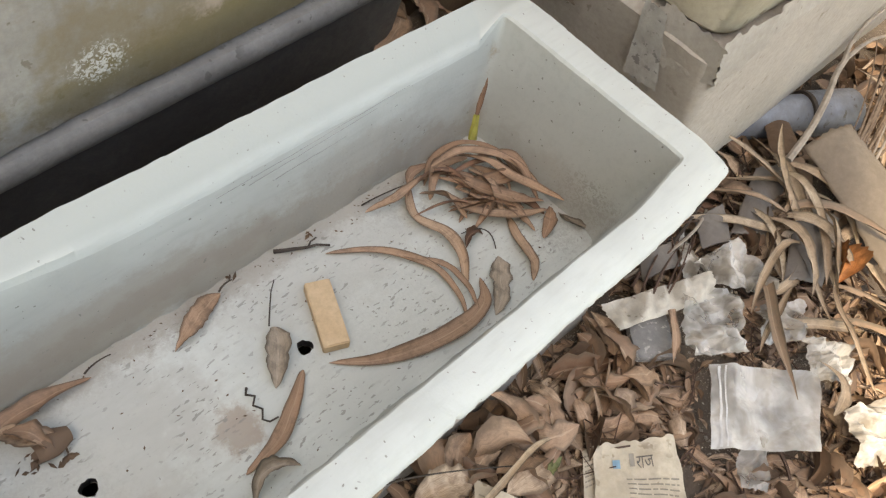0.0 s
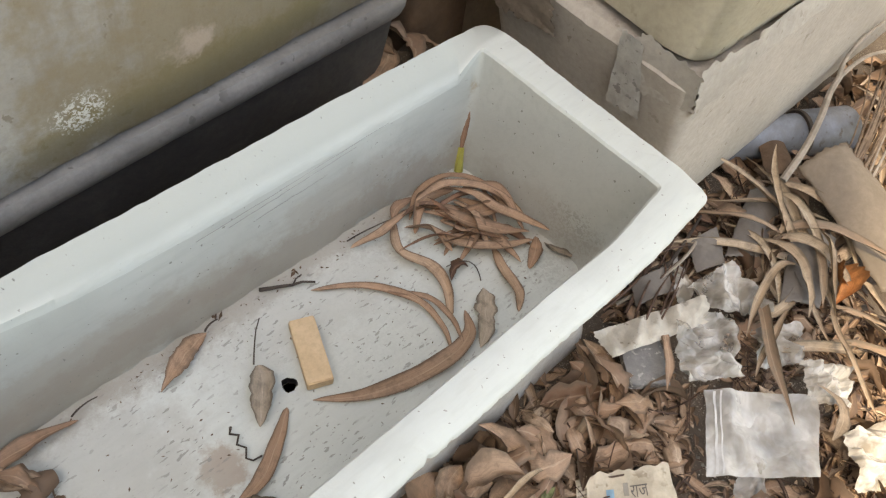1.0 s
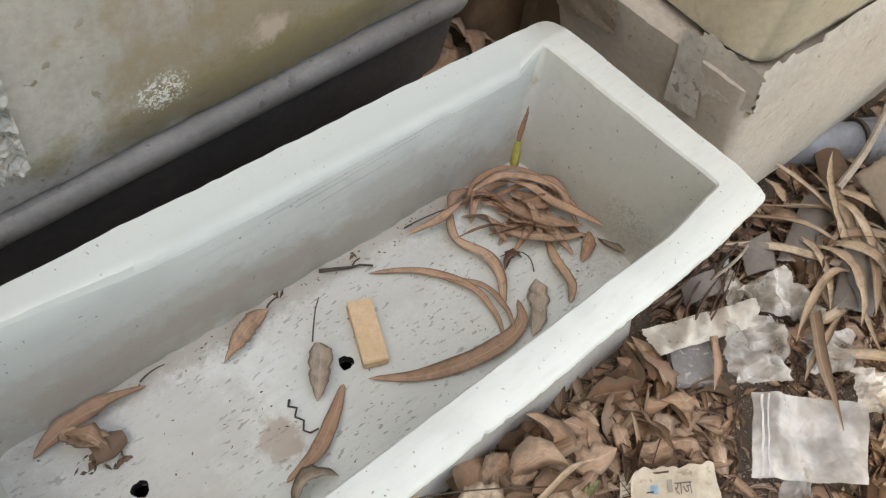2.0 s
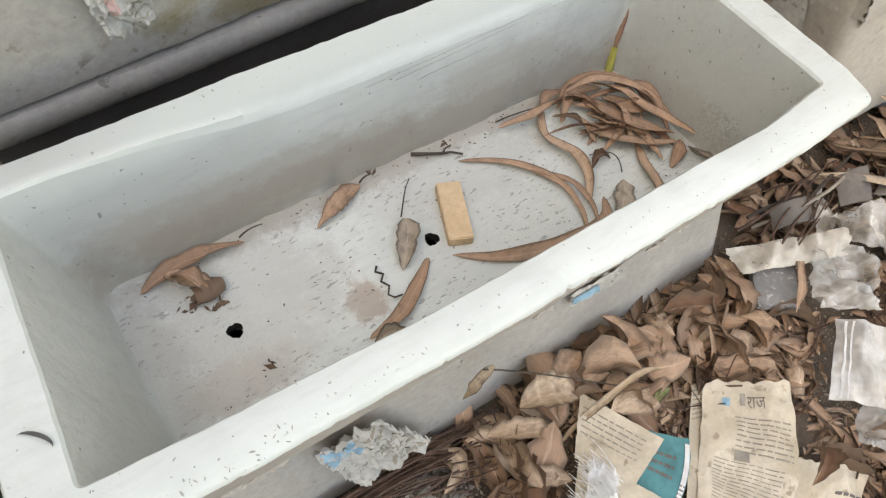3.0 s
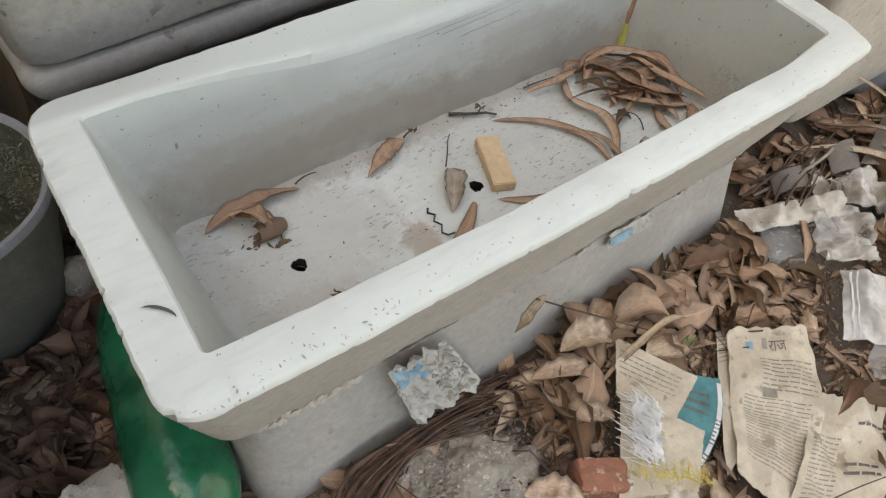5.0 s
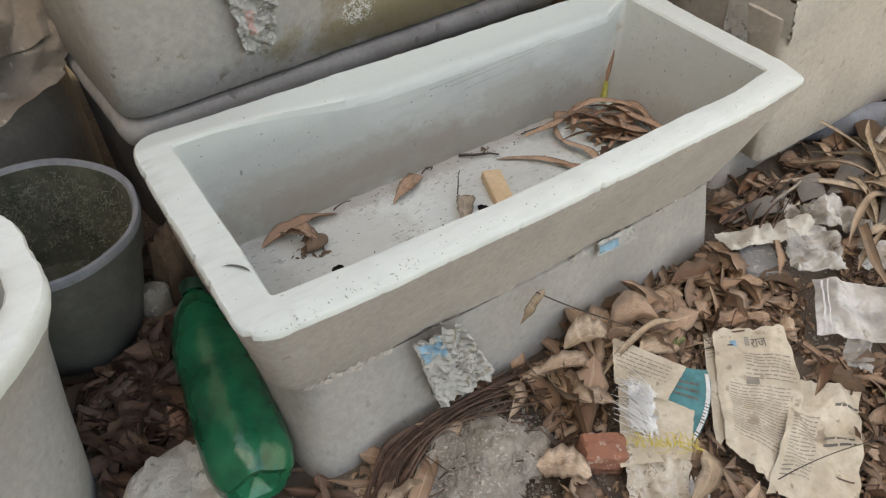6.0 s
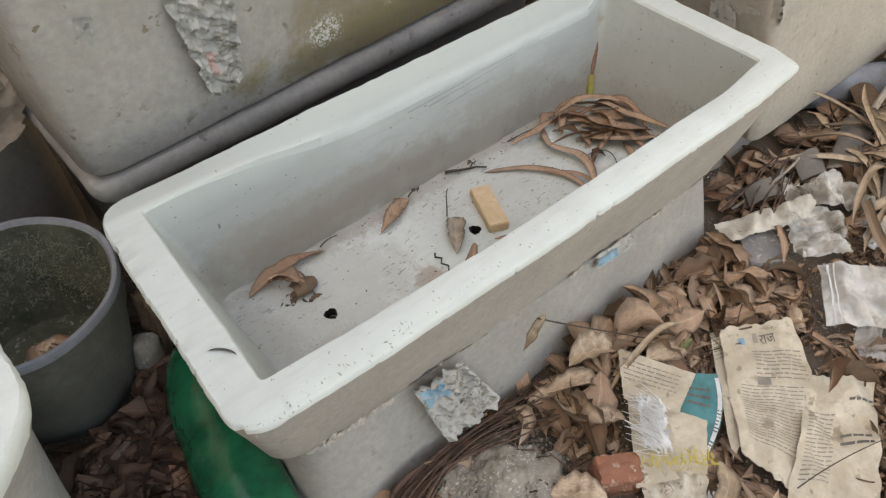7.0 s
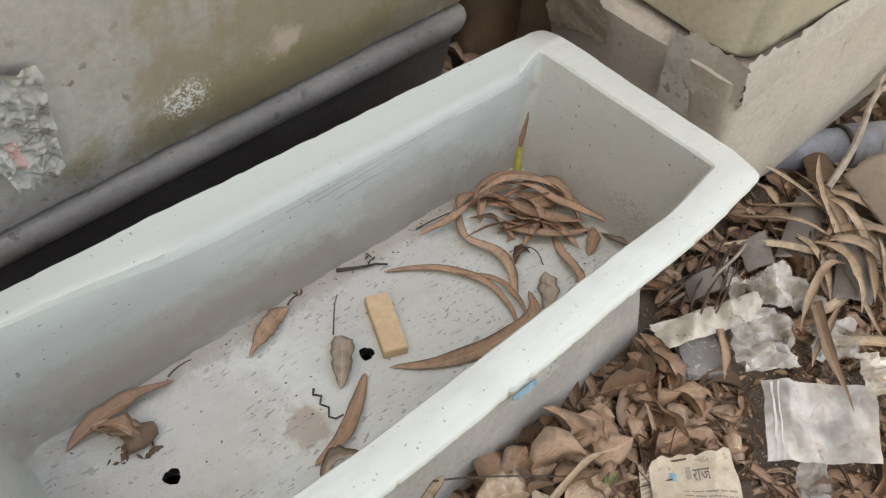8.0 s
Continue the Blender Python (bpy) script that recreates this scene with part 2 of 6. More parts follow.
# On the lower rear trough this dark tone stands in for deep shade.
DARKCEM = surface("dark grey cement for shade and chip", (0.105, 0.10, 0.097), (0.065, 0.061, 0.06), 0.6, 8, 0.3, 90)
# Whiter than the trough's rim: the stronger light on the left is painted in.
POTWHITE = limewash("white limewash brightened for light", (0.66, 0.685, 0.645), (0.61, 0.635, 0.59), (0.30, 0.295, 0.27), 0.12, bump=0.4)
# Drain shafts: the shade inside the hole is painted as near-black.
HOLESHADE = surface("near-black hole shade", (0.035, 0.033, 0.03), (0.02, 0.019, 0.018), 0.6, 30, 0.3, 120)
BEAM = surface("buff cement", (0.45, 0.41, 0.36), (0.38, 0.345, 0.30), 0.92, 6, 0.3, 110, (0.26, 0.23, 0.19), 60, 0.25)
BLOCK = surface("olive cement", (0.47, 0.425, 0.325), (0.40, 0.36, 0.27), 0.92, 5, 0.25, 100, (0.23, 0.20, 0.14), 50, 0.25)
POTIN = surface("mossy cement", (0.13, 0.128, 0.09), (0.035, 0.042, 0.025), 0.95, 14, 0.8, 160, (0.22, 0.23, 0.19), 130, 0.42)
MOSS = plain("dry grey-green moss", (0.27, 0.28, 0.195), 0.95, vary=0.6, scale=60)
POTOUT = surface("dark pot cement", (0.13, 0.126, 0.11), (0.075, 0.072, 0.062), 0.9, 9, 0.35, 110)
POTRIM = surface("worn blue-grey pot rim", (0.28, 0.29, 0.315), (0.17, 0.175, 0.185), 0.8, 12, 0.3, 120, (0.15, 0.15, 0.14), 90, 0.3)
FARPOT = surface("shaded buff cement", (0.30, 0.255, 0.215), (0.22, 0.185, 0.155), 0.92, 8, 0.3, 110)
WALLM = surface("old plaster", (0.40, 0.36, 0.30), (0.30, 0.27, 0.22), 0.95, 2, 0.4, 40)
# Pale tone for the added wall that bounces sunlight back.
PALEWALL = surface("pale bounce wall", (0.70, 0.67, 0.61), (0.60, 0.57, 0.52), 0.95, 2, 0.4, 40)
SOIL = surface("dusty soil", (0.15, 0.115, 0.087), (0.055, 0.042, 0.032), 0.97, 9, 0.8, 150, (0.36, 0.32, 0.27), 420, 0.40)
STONE = surface("grey rubble", (0.42, 0.38, 0.325), (0.27, 0.24, 0.20), 0.95, 24, 1.0, 190, (0.56, 0.51, 0.44), 230, 0.5)
LUMP = surface("broken pale concrete", (0.62, 0.57, 0.49), (0.43, 0.385, 0.32), 0.95, 30, 1.0, 170, (0.24, 0.21, 0.18), 90, 0.45)
TILE = surface("dusty grey tile", (0.27, 0.265, 0.255), (0.19, 0.185, 0.18), 0.9, 25, 0.5, 160, (0.46, 0.44, 0.40), 140, 0.5)
BRICKM = surface("red brick", (0.36, 0.15, 0.09), (0.27, 0.12, 0.08), 0.95, 20, 0.6, 120, (0.48, 0.36, 0.28), 90, 0.5)
CARD = surface("brown board", (0.25, 0.20, 0.15), (0.17, 0.135, 0.10), 0.8, 9, 0.2, 90)
BROWN = surface("brown clay", (0.16, 0.10, 0.063), (0.085, 0.055, 0.036), 0.9, 9, 0.4, 90)
SLABPAPER = surface("greyed paste paper", (0.43, 0.40, 0.355), (0.33, 0.305, 0.265), 0.92, 12, 0.3, 110, (0.25, 0.225, 0.19), 60, 0.3)
NEWS = surface("yellowed newsprint", (0.60, 0.53, 0.415), (0.46, 0.395, 0.295), 0.9, 22, 0.3, 110, (0.30, 0.245, 0.175), 42, 0.42)
NEWSG = surface("grey wet newsprint", (0.46, 0.45, 0.42), (0.34, 0.33, 0.30), 0.9, 20, 0.3, 120, (0.20, 0.19, 0.18), 90, 0.5)
PAPERB = surface("brown crumpled paper", (0.30, 0.245, 0.195), (0.20, 0.16, 0.125), 0.9, 10, 0.4, 90, (0.38, 0.34, 0.29), 50, 0.3)
NICK = plain("bare grey nick", (0.38, 0.37, 0.345), 0.9, vary=0.5, scale=200)
WOOD = surface("pale soft wood", (0.62, 0.455, 0.285), (0.56, 0.40, 0.24), 0.65, 25, 0.1, 140)
TEAL = plain("teal print", (0.065, 0.235, 0.245), 0.75, vary=0.35)
INK = plain("grey print ink", (0.17, 0.155, 0.14), 0.85, vary=0.4)
INKP = plain("faded print ink", (0.29, 0.26, 0.215), 0.85, vary=0.3)
BLUEINK = plain("blue print", (0.22, 0.38, 0.48), 0.8, vary=0.4)
FILM = filmy("dusty clear film", (0.60, 0.585, 0.55), (0.32, 0.285, 0.235), 0.42, 0.86)
BAGF = filmy("clear bag film", (0.63, 0.62, 0.59), (0.47, 0.44, 0.39), 0.45, 0.84)
FOIL = filmy("whitish plastic", (0.60, 0.57, 0.51), (0.33, 0.29, 0.24), 0.75, 0.97)
WHITEP = plain("white plastic fibre", (0.64, 0.64, 0.62), 0.6, vary=0.2)
YELLOW = plain("yellow thread", (0.62, 0.50, 0.12), 0.7)
GREEN = plain("green bottle plastic", (0.003, 0.125, 0.058), 0.22, transmission=0.03, vary=0.45, scale=22)
GREENB = plain("crumpled pale green base", (0.006, 0.17, 0.082), 0.30, transmission=0.03, vary=0.45, scale=45)
for m in (GREEN, GREENB):
    nt = m.node_tree
    dent = nt.nodes.new("ShaderNodeBump")
    dent.inputs["Strength"].default_value, dent.inputs["Distance"].default_value = 0.5, 0.006
    nt.links.new(noisy(nt, nt.nodes.new("ShaderNodeTexCoord").outputs["Object"], 38, 3, 0.5), dent.inputs["Height"])
    nt.links.new(dent.outputs[0], nt.nodes["Principled BSDF"].inputs["Normal"])
CAPM = plain("dark green neck", (0.02, 0.06, 0.04), 0.4)
PVC = surface("dusty blue-grey pipe", (0.20, 0.225, 0.265), (0.13, 0.135, 0.145), 0.5, 22, 0.15, 120, (0.10, 0.09, 0.08), 60, 0.35)
TWIG = plain("dark twig", (0.07, 0.055, 0.045), 0.85, vary=0.4, scale=80)
ROOT = plain("red-brown frond", (0.105, 0.060, 0.042), 0.75, vary=0.55, scale=60)
STRAW = plain("pale dry stalk", (0.33, 0.285, 0.235), 0.75, vary=0.35, scale=50)
FIBRE = plain("brown stalk fibre", (0.21, 0.15, 0.105), 0.8, vary=0.5, scale=70)
STUB = plain("yellow-green stalk", (0.42, 0.40, 0.10), 0.5, vary=0.3)
LEAF = leafy("dry tan leaf", (0.42, 0.268, 0.174), (0.28, 0.167, 0.108), (0.50, 0.355, 0.242))
LITTER = leafy("leaf litter", (0.50, 0.335, 0.225), (0.20, 0.108, 0.066), (0.62, 0.50, 0.37))
LITTERD = leafy("dark leaf litter", (0.34, 0.185, 0.115), (0.055, 0.028, 0.018), (0.50, 0.335, 0.225))
LITTERW = leafy("fine dark leaf litter", (0.17, 0.09, 0.056), (0.03, 0.017, 0.012), (0.26, 0.16, 0.105), island=True)
SHEATH = surface("grey-brown leaf sheath", (0.185, 0.165, 0.146), (0.12, 0.107, 0.096), 0.6, 14, 0.25, 120, (0.12, 0.105, 0.092), 60, 0.3)
LITTERS = leafy("fine leaf litter", (0.44, 0.285, 0.185), (0.06, 0.034, 0.022), (0.62, 0.48, 0.35), island=True)
STRAP = leafy("dry strap leaf", (0.46, 0.35, 0.24), (0.28, 0.185, 0.12), (0.55, 0.45, 0.33))
GREYLEAF = leafy("grey dry leaf", (0.42, 0.345, 0.265), (0.35, 0.285, 0.22), (0.46, 0.39, 0.31))
ORANGE = leafy("orange dry leaf", (0.60, 0.25, 0.08), (0.50, 0.20, 0.07), (0.62, 0.33, 0.14))


# ---- building helpers ----
def thing(name, at, label, category, group="", kind=""):
    ob = new(name)
    ob.location = at
    ob.empty_display_size = 0.02
    return tagged(ob, label, category, group, kind)


def hang(ob, parent):
    """Makes ob a part of parent and leaves it where it is in the world."""
    ob.parent = parent
    base = parent.matrix_basis.copy()
    if parent.parent:
        base = parent.parent.matrix_basis @ parent.matrix_parent_inverse @ base
    ob.matrix_parent_inverse = base.inverted()
    return ob


def part(name, bm, material, parent=None, label="", smooth=True):
    me = bpy.data.meshes.new(name)
    bm.normal_update()
    bm.to_mesh(me)
    bm.free()
    me.materials.append(material)
    if smooth:
        me.polygons.foreach_set("use_smooth", [True] * len(me.polygons))
        me.set_sharp_from_angle(angle=radians(42))
    ob = new(name, me)
    if parent:
        hang(ob, parent)
    return tagged(ob, label)


def ring(corners, z, radius, arc=6, side=18, rough=0.0, seed=0.0, lift=0.0, chip=0.0):
    """A closed loop round four corners, given counter-clockwise, with rounded corners and a slight hand-made waver."""
    c = [Vector((*p, 0)) for p in corners]
    radii = radius if isinstance(radius, tuple) else (radius,) * 4
    pts = []
    for i in range(4):
        a, b, d = c[i - 1], c[i], c[(i + 1) % 4]
        radius, after = radii[i], radii[(i + 1) % 4]
        u, w = (a - b).normalized(), (d - b).normalized()
        p, q = b + u * radius, b + w * radius
        for k in range(arc + 1):
            t = k / arc
            pts.append(p * (1 - t) ** 2 + b * 2 * t * (1 - t) + q * t * t)
        e = d + (b - d).normalized() * after
        for k in range(1, side):
            pts.append(q.lerp(e, k / side))
    out = []
    for p in pts:
        s = Vector((p.x * 9 + seed, p.y * 9, z * 9))
        f = Vector((p.x * 55 + seed, p.y * 55, z * 30))
        j = Vector((noise.noise(s) + 0.5 * noise.noise(f), noise.noise(s + Vector((7, 3, 1))) + 0.5 * noise.noise(f + Vector((2, 9, 4))), 0)) * rough
        if chip:
            g = Vector((p.x * 240 + seed, p.y * 240, seed))
            nick = max(0.0, noise.noise(g * 0.45) - 0.34) * 2.4 + max(0.0, noise.noise(g) - 0.1) * 0.3
            j += (Vector((0.37, 0.123, 0)) - Vector((p.x, p.y, 0))).normalized() * (nick * chip)
        out.append(Vector((p.x, p.y, z + lift * noise.noise(f + Vector((5, 5, 5))))) + j)
    return out


def loft(rings, cap_start=False, cap_end=False):
    bm = bmesh.new()
    rows = [[bm.verts.new(p) for p in r] for r in rings]
    n = len(rows[0])
    for a, b in zip(rows, rows[1:]):
        for i in range(n):
            bm.faces.new((a[i], a[(i + 1) % n], b[(i + 1) % n], b[i]))
    if cap_start:
        bm.faces.new(rows[0][::-1])
    if cap_end:
        bm.faces.new(rows[-1])
    return bm


def lathe(profile, steps=40, wobble=None, closed=False):
    """Turns (radius, height) pairs round the z axis."""
    bm = bmesh.new()
    rows = []
    for r, z in profile:
        row = []
        for k in range(steps):
            a = 2 * math.pi * k / steps
            rr = r * (wobble(a, z) if wobble else 1.0)
            row.append(bm.verts.new((rr * math.cos(a), rr * math.sin(a), z)))
        rows.append(row)
    pairs = list(zip(rows, rows[1:])) + ([(rows[-1], rows[0])] if closed else [])
    for a, b in pairs:
        for k in range(steps):
            bm.faces.new((a[k], a[(k + 1) % steps], b[(k + 1) % steps], b[k]))
    return bm


def moved(bm, m):
    bmesh.ops.transform(bm, matrix=m, verts=bm.verts)
    return bm


def bez(p0, p1, p2, n):
    p0, p1, p2 = Vector(p0), Vector(p1), Vector(p2)
    return [p0 * (1 - t) ** 2 + p1 * 2 * t * (1 - t) + p2 * t * t for t in (k / n for k in range(n + 1))]


def tube(points, r0, r1, sides=6):
    bm = bmesh.new()
    rows, n = [], len(points)
    for i, p in enumerate(points):
        d = (points[min(i + 1, n - 1)] - points[max(i - 1, 0)]).normalized()
        u = d.cross(Vector((0.3, 0.2, 1))).normalized()
        w = d.cross(u)
        r = r0 + (r1 - r0) * i / (n - 1)
        rows.append([bm.verts.new(p + (u * math.cos(a) + w * math.sin(a)) * r) for a in (2 * math.pi * k / sides for k in range(sides))])
    for a, b in zip(rows, rows[1:]):
        for k in range(sides):
            bm.faces.new((a[k], a[(k + 1) % sides], b[(k + 1) % sides], b[k]))
    bm.faces.new(rows[0][::-1])
    bm.faces.new(rows[-1])
    return bm


def clamp01(v):
    return max(0.0, min(1.0, v))


def bank(x, y):
    """1 on the ground near the troughs, falling to 0 far off."""
    return clamp01(1.6 - math.hypot(x - 0.5, y) * 0.5)


def gh(x, y):
    """Height of the ground."""
    h = 0.014 * noise.noise(Vector((x * 3.1, y * 3.1, 0.3))) + 0.006 * noise.noise(Vector((x * 13, y * 13, 2.2)))
    h += 0.0025 * noise.noise(Vector((x * 45, y * 45, 4.1)))
    h += 0.030 * math.exp(-(((x - 1.15) / 0.30) ** 2 + ((y + 0.12) / 0.22) ** 2))
    h += 0.012 * math.exp(-(((x - 0.45) / 0.20) ** 2 + ((y + 0.03) / 0.06) ** 2))
    return h * bank(x, y)


# ---- ground ----
def ground():
    def axis(lo, hi, step):
        inner = np.arange(lo, hi, step)
        out = np.array([0.1, 0.3, 0.7, 1.5, 4, 10, 25, 60, 150])
        return np.concatenate((lo - out[::-1], inner, hi - step + out))
    xs, ys = axis(-0.8, 2.0, 0.0125), axis(-0.9, 1.2, 0.0125)
    verts = [(x, y, gh(x, y)) for y in ys for x in xs]
    w = len(xs)
    faces = [(j * w + i, j * w + i + 1, (j + 1) * w + i + 1, (j + 1) * w + i) for j in range(len(ys) - 1) for i in range(w - 1)]
    me = bpy.data.meshes.new("ground")
    me.from_pydata(verts, [], faces)
    me.materials.append(SOIL)
    me.polygons.foreach_set("use_smooth", [True] * len(me.polygons))
    return tagged(new("ground", me), "dusty brown soil with grit under dead leaves", "ground", kind="structure")


ground()


# Added wall close behind the stack, to shade the gaps from northern sky.
def back_wall():
    bm = bmesh.new()
    bmesh.ops.create_cube(bm, size=1)
    moved(bm, Matrix.Translation((0.6, 1.03, 1.10)) @ Matrix.Diagonal((5.0, 0.2, 2.4, 1)))
    bmesh.ops.bevel(bm, geom=bm.edges[:], offset=0.01, segments=2, affect="EDGES")
    tagged(part("sky_block_north", bm, WALLM, smooth=False), "wall added to cut northern sky light behind the stack", "wall", kind="structure")


back_wall()


# Unseen wall, added to hold back western skylight; its height sets how much.
def side_wall():
    bm = bmesh.new()
    bmesh.ops.create_cube(bm, size=1)
    moved(bm, Matrix.Translation((-1.7, -0.6, 1.0)) @ Matrix.Diagonal((0.2, 4.3, 2.3, 1)))
    bmesh.ops.bevel(bm, geom=bm.edges[:], offset=0.01, segments=2, affect="EDGES")
    tagged(part("sky_block_west", bm, WALLM, smooth=False), "unseen wall added to cut light from the western sky", "wall", kind="structure")


side_wall()


# Unseen tall wall, added to block the sun except at the far right.
def front_wall():
    bm = bmesh.new()
    bmesh.ops.create_cube(bm, size=1)
    moved(bm, Matrix.Translation((-4.66, -1.6, 4.65)) @ Matrix.Diagonal((5.0, 0.2, 9.7, 1)))
    bmesh.ops.bevel(bm, geom=bm.edges[:], offset=0.01, segments=2, affect="EDGES")
    tagged(part("sun_block_south", bm, WALLM, smooth=False), "unseen wall added to keep direct sun off the troughs", "wall", kind="structure")


front_wall()


# Unseen wall, added as a reflector that brightens the trough from the east.
def far_wall():
    bm = bmesh.new()
    bmesh.ops.create_cube(bm, size=1)
    moved(bm, Matrix.Translation((3.2, -0.85, 1.55)) @ Matrix.Diagonal((0.2, 4.8, 3.3, 1)))
    bmesh.ops.bevel(bm, geom=bm.edges[:], offset=0.01, segments=2, affect="EDGES")
    tagged(part("bounce_wall_east", bm, PALEWALL, smooth=False), "unseen pale wall added to bounce sunlight into the trough", "wall", kind="structure")


far_wall()


# ---- the open trough ----
RIM_Z, FLOOR_Z, BASE_Z = 0.35, 0.181, 0.163
IN_TOP = ((0.0, 0.0), (0.75, 0.0), (0.747, 0.254), (0.017, 0.254))
IN_FLOOR = ((0.056, 0.022), (0.738, 0.022), (0.728, 0.238), (0.056, 0.243))
OUT_TOP = ((-0.046, -0.043), (0.790, -0.044), (0.792, 0.290), (-0.024, 0.284))
OUT_BASE = ((0.000, 0.000), (0.748, 0.000), (0.748, 0.250), (0.008, 0.250))
HOLES = ((0.150, 0.137), (0.376, 0.128))


def blend(a, b, t):
    return tuple((p[0] + (q[0] - p[0]) * t, p[1] + (q[1] - p[1]) * t) for p, q in zip(a, b))


def bow_front(points, k):
    """The front wall's edge bows outwards by a finger's width."""
    for p in points:
        if p.y < 0.03:
            p.y -= 0.012 * k * clamp01(p.x / 0.25) * clamp01((0.77 - p.x) / 0.12)


def round_back(points, drop):
    """The back wall's inner edge is worn round along its middle."""
    for p in points:
        if p.y > 0.2:
            t = clamp01((p.x - 0.05) / 0.26)
            p.z -= drop * t * t * (3 - 2 * t) * clamp01((0.745 - p.x) / 0.03)


def slope_front(points):
    """The outer half of the front rim falls away a little."""
    for p in points:
        p.z -= 0.0045 * clamp01(-p.y / 0.03) * clamp01((p.x + 0.02) / 0.08)


def open_trough():
    top = thing("planter_trough", (0.37, 0.12, BASE_Z), "open whitewashed cement planter trough with dry leaves inside, on another trough", "planter")
    side = 260
    cr = (0.038, 0.014, 0.036, 0.036)
    rim = [ring(OUT_TOP, RIM_Z - 0.007, cr, 10, side, 0.0020, 1.2, 0.0010, 0.0040),
           ring(blend(OUT_TOP, IN_TOP, 0.015), RIM_Z - 0.002, cr, 10, side, 0.0020, 1.2, 0.0009, 0.0032),
           ring(blend(OUT_TOP, IN_TOP, 0.06), RIM_Z, cr, 10, side, 0.0018, 1.2, 0.0008, 0.0014),
           ring(blend(OUT_TOP, IN_TOP, 0.5), RIM_Z + 0.0006, 0.020, 10, side, 0.001, 1.5, 0.0010),
           ring(blend(OUT_TOP, IN_TOP, 0.95), RIM_Z - 0.0005, 0.008, 10, side, 0.0014, 1.7, 0.0010),
           ring(IN_TOP, RIM_Z - 0.004, 0.006, 10, side, 0.0016, 1.8)]
    for r, k, drop in ((rim[0], 0.6, 0), (rim[1], 0.6, 0), (rim[2], 0.6, 0), (rim[3], 0.7, 0.010), (rim[4], 1.0, 0.024), (rim[5], 1.0, 0.034)):
        bow_front(r, k)
        round_back(r, drop)
    for r in rim[:3]:
        slope_front(r)
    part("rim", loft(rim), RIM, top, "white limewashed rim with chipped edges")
    outer = [ring(OUT_TOP, RIM_Z - 0.007, cr, 10, side, 0.0020, 1.2, 0.0010, 0.0040),
             ring(blend(OUT_TOP, OUT_BASE, 0.03), RIM_Z - 0.013, cr, 10, side, 0.0016, 1.2, 0.0, 0.0006),
             ring(blend(OUT_TOP, OUT_BASE, 0.3), 0.29, (0.038, 0.022, 0.038, 0.038), 10, side, 0.0016, 2.0),
             ring(blend(OUT_TOP, OUT_BASE, 0.65), 0.225, (0.038, 0.028, 0.038, 0.038), 10, side, 0.0016, 2.0),
             ring(blend(OUT_TOP, OUT_BASE, 0.95), BASE_Z + 0.014, 0.036, 10, side, 0.002, 2.2, 0.002),
             ring(blend(OUT_TOP, OUT_BASE, 1.0), BASE_Z + 0.003, 0.034, 10, side, 0.004, 2.4, 0.002)]
    for r, k in zip(outer, (0.6, 0.6, 0.4, 0.2)):
        bow_front(r, k)
    for r in outer[:2]:
        slope_front(r)
    for r in outer[4:]:
        for p in r:
            p.z += 0.024 * clamp01(1 - p.x / 0.38)
    under = ring(blend(OUT_BASE, ((0.37, 0.125),) * 4, 0.10), BASE_Z + 0.0025, 0.03, 10, side, 0.0, 2.5)
    bm = loft(outer + [under])
    bm.verts.ensure_lookup_table()
    n = len(under)
    last = bm.verts[len(bm.verts) - n:]
    edges = [bm.edges.get((last[i], last[(i + 1) % n])) for i in range(n)]
    for hx, hy in HOLES:
        loop = [bm.verts.new((hx + 0.009 * math.cos(math.pi * k / 8), hy + 0.009 * math.sin(math.pi * k / 8), BASE_Z + 0.0025)) for k in range(16)]
        edges += [bm.edges.new((loop[k], loop[(k + 1) % 16])) for k in range(16)]
    bmesh.ops.triangle_fill(bm, use_beauty=True, edges=edges, normal=(0, 0, -1))
    part("body", bm, OUTER, top, "bare buff cement sides")
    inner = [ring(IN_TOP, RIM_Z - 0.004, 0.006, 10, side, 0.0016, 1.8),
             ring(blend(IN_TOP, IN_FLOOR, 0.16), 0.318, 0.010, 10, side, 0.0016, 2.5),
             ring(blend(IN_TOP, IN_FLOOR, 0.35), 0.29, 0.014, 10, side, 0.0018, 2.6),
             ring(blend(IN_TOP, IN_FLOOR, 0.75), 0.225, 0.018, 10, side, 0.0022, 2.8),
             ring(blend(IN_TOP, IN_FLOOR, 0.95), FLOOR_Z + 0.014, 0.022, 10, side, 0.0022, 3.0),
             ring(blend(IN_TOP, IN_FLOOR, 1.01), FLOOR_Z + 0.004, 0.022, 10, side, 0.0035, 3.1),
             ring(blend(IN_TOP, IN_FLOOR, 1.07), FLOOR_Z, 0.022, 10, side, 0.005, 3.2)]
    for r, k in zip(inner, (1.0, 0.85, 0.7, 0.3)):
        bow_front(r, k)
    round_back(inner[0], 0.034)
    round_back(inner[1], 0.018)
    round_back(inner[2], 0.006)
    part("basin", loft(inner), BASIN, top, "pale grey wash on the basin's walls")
    bm = bmesh.new()
    loop = [bm.verts.new(p) for p in inner[-1]]
    edges = [bm.edges.new((loop[k], loop[(k + 1) % len(loop)])) for k in range(len(loop))]
    shafts = []
    for hx, hy in HOLES:
        high, low = [], []
        for k in range(16):
            a = 2 * math.pi * k / 16
            r = 0.0082 * (1 + 0.10 * math.sin(3 * a + hx * 40) + 0.06 * math.sin(7 * a))
            high.append(Vector((hx + r * math.cos(a), hy + r * math.sin(a), FLOOR_Z)))
            low.append(Vector((hx + r * 1.05 * math.cos(a), hy + r * 1.05 * math.sin(a), BASE_Z + 0.004)))
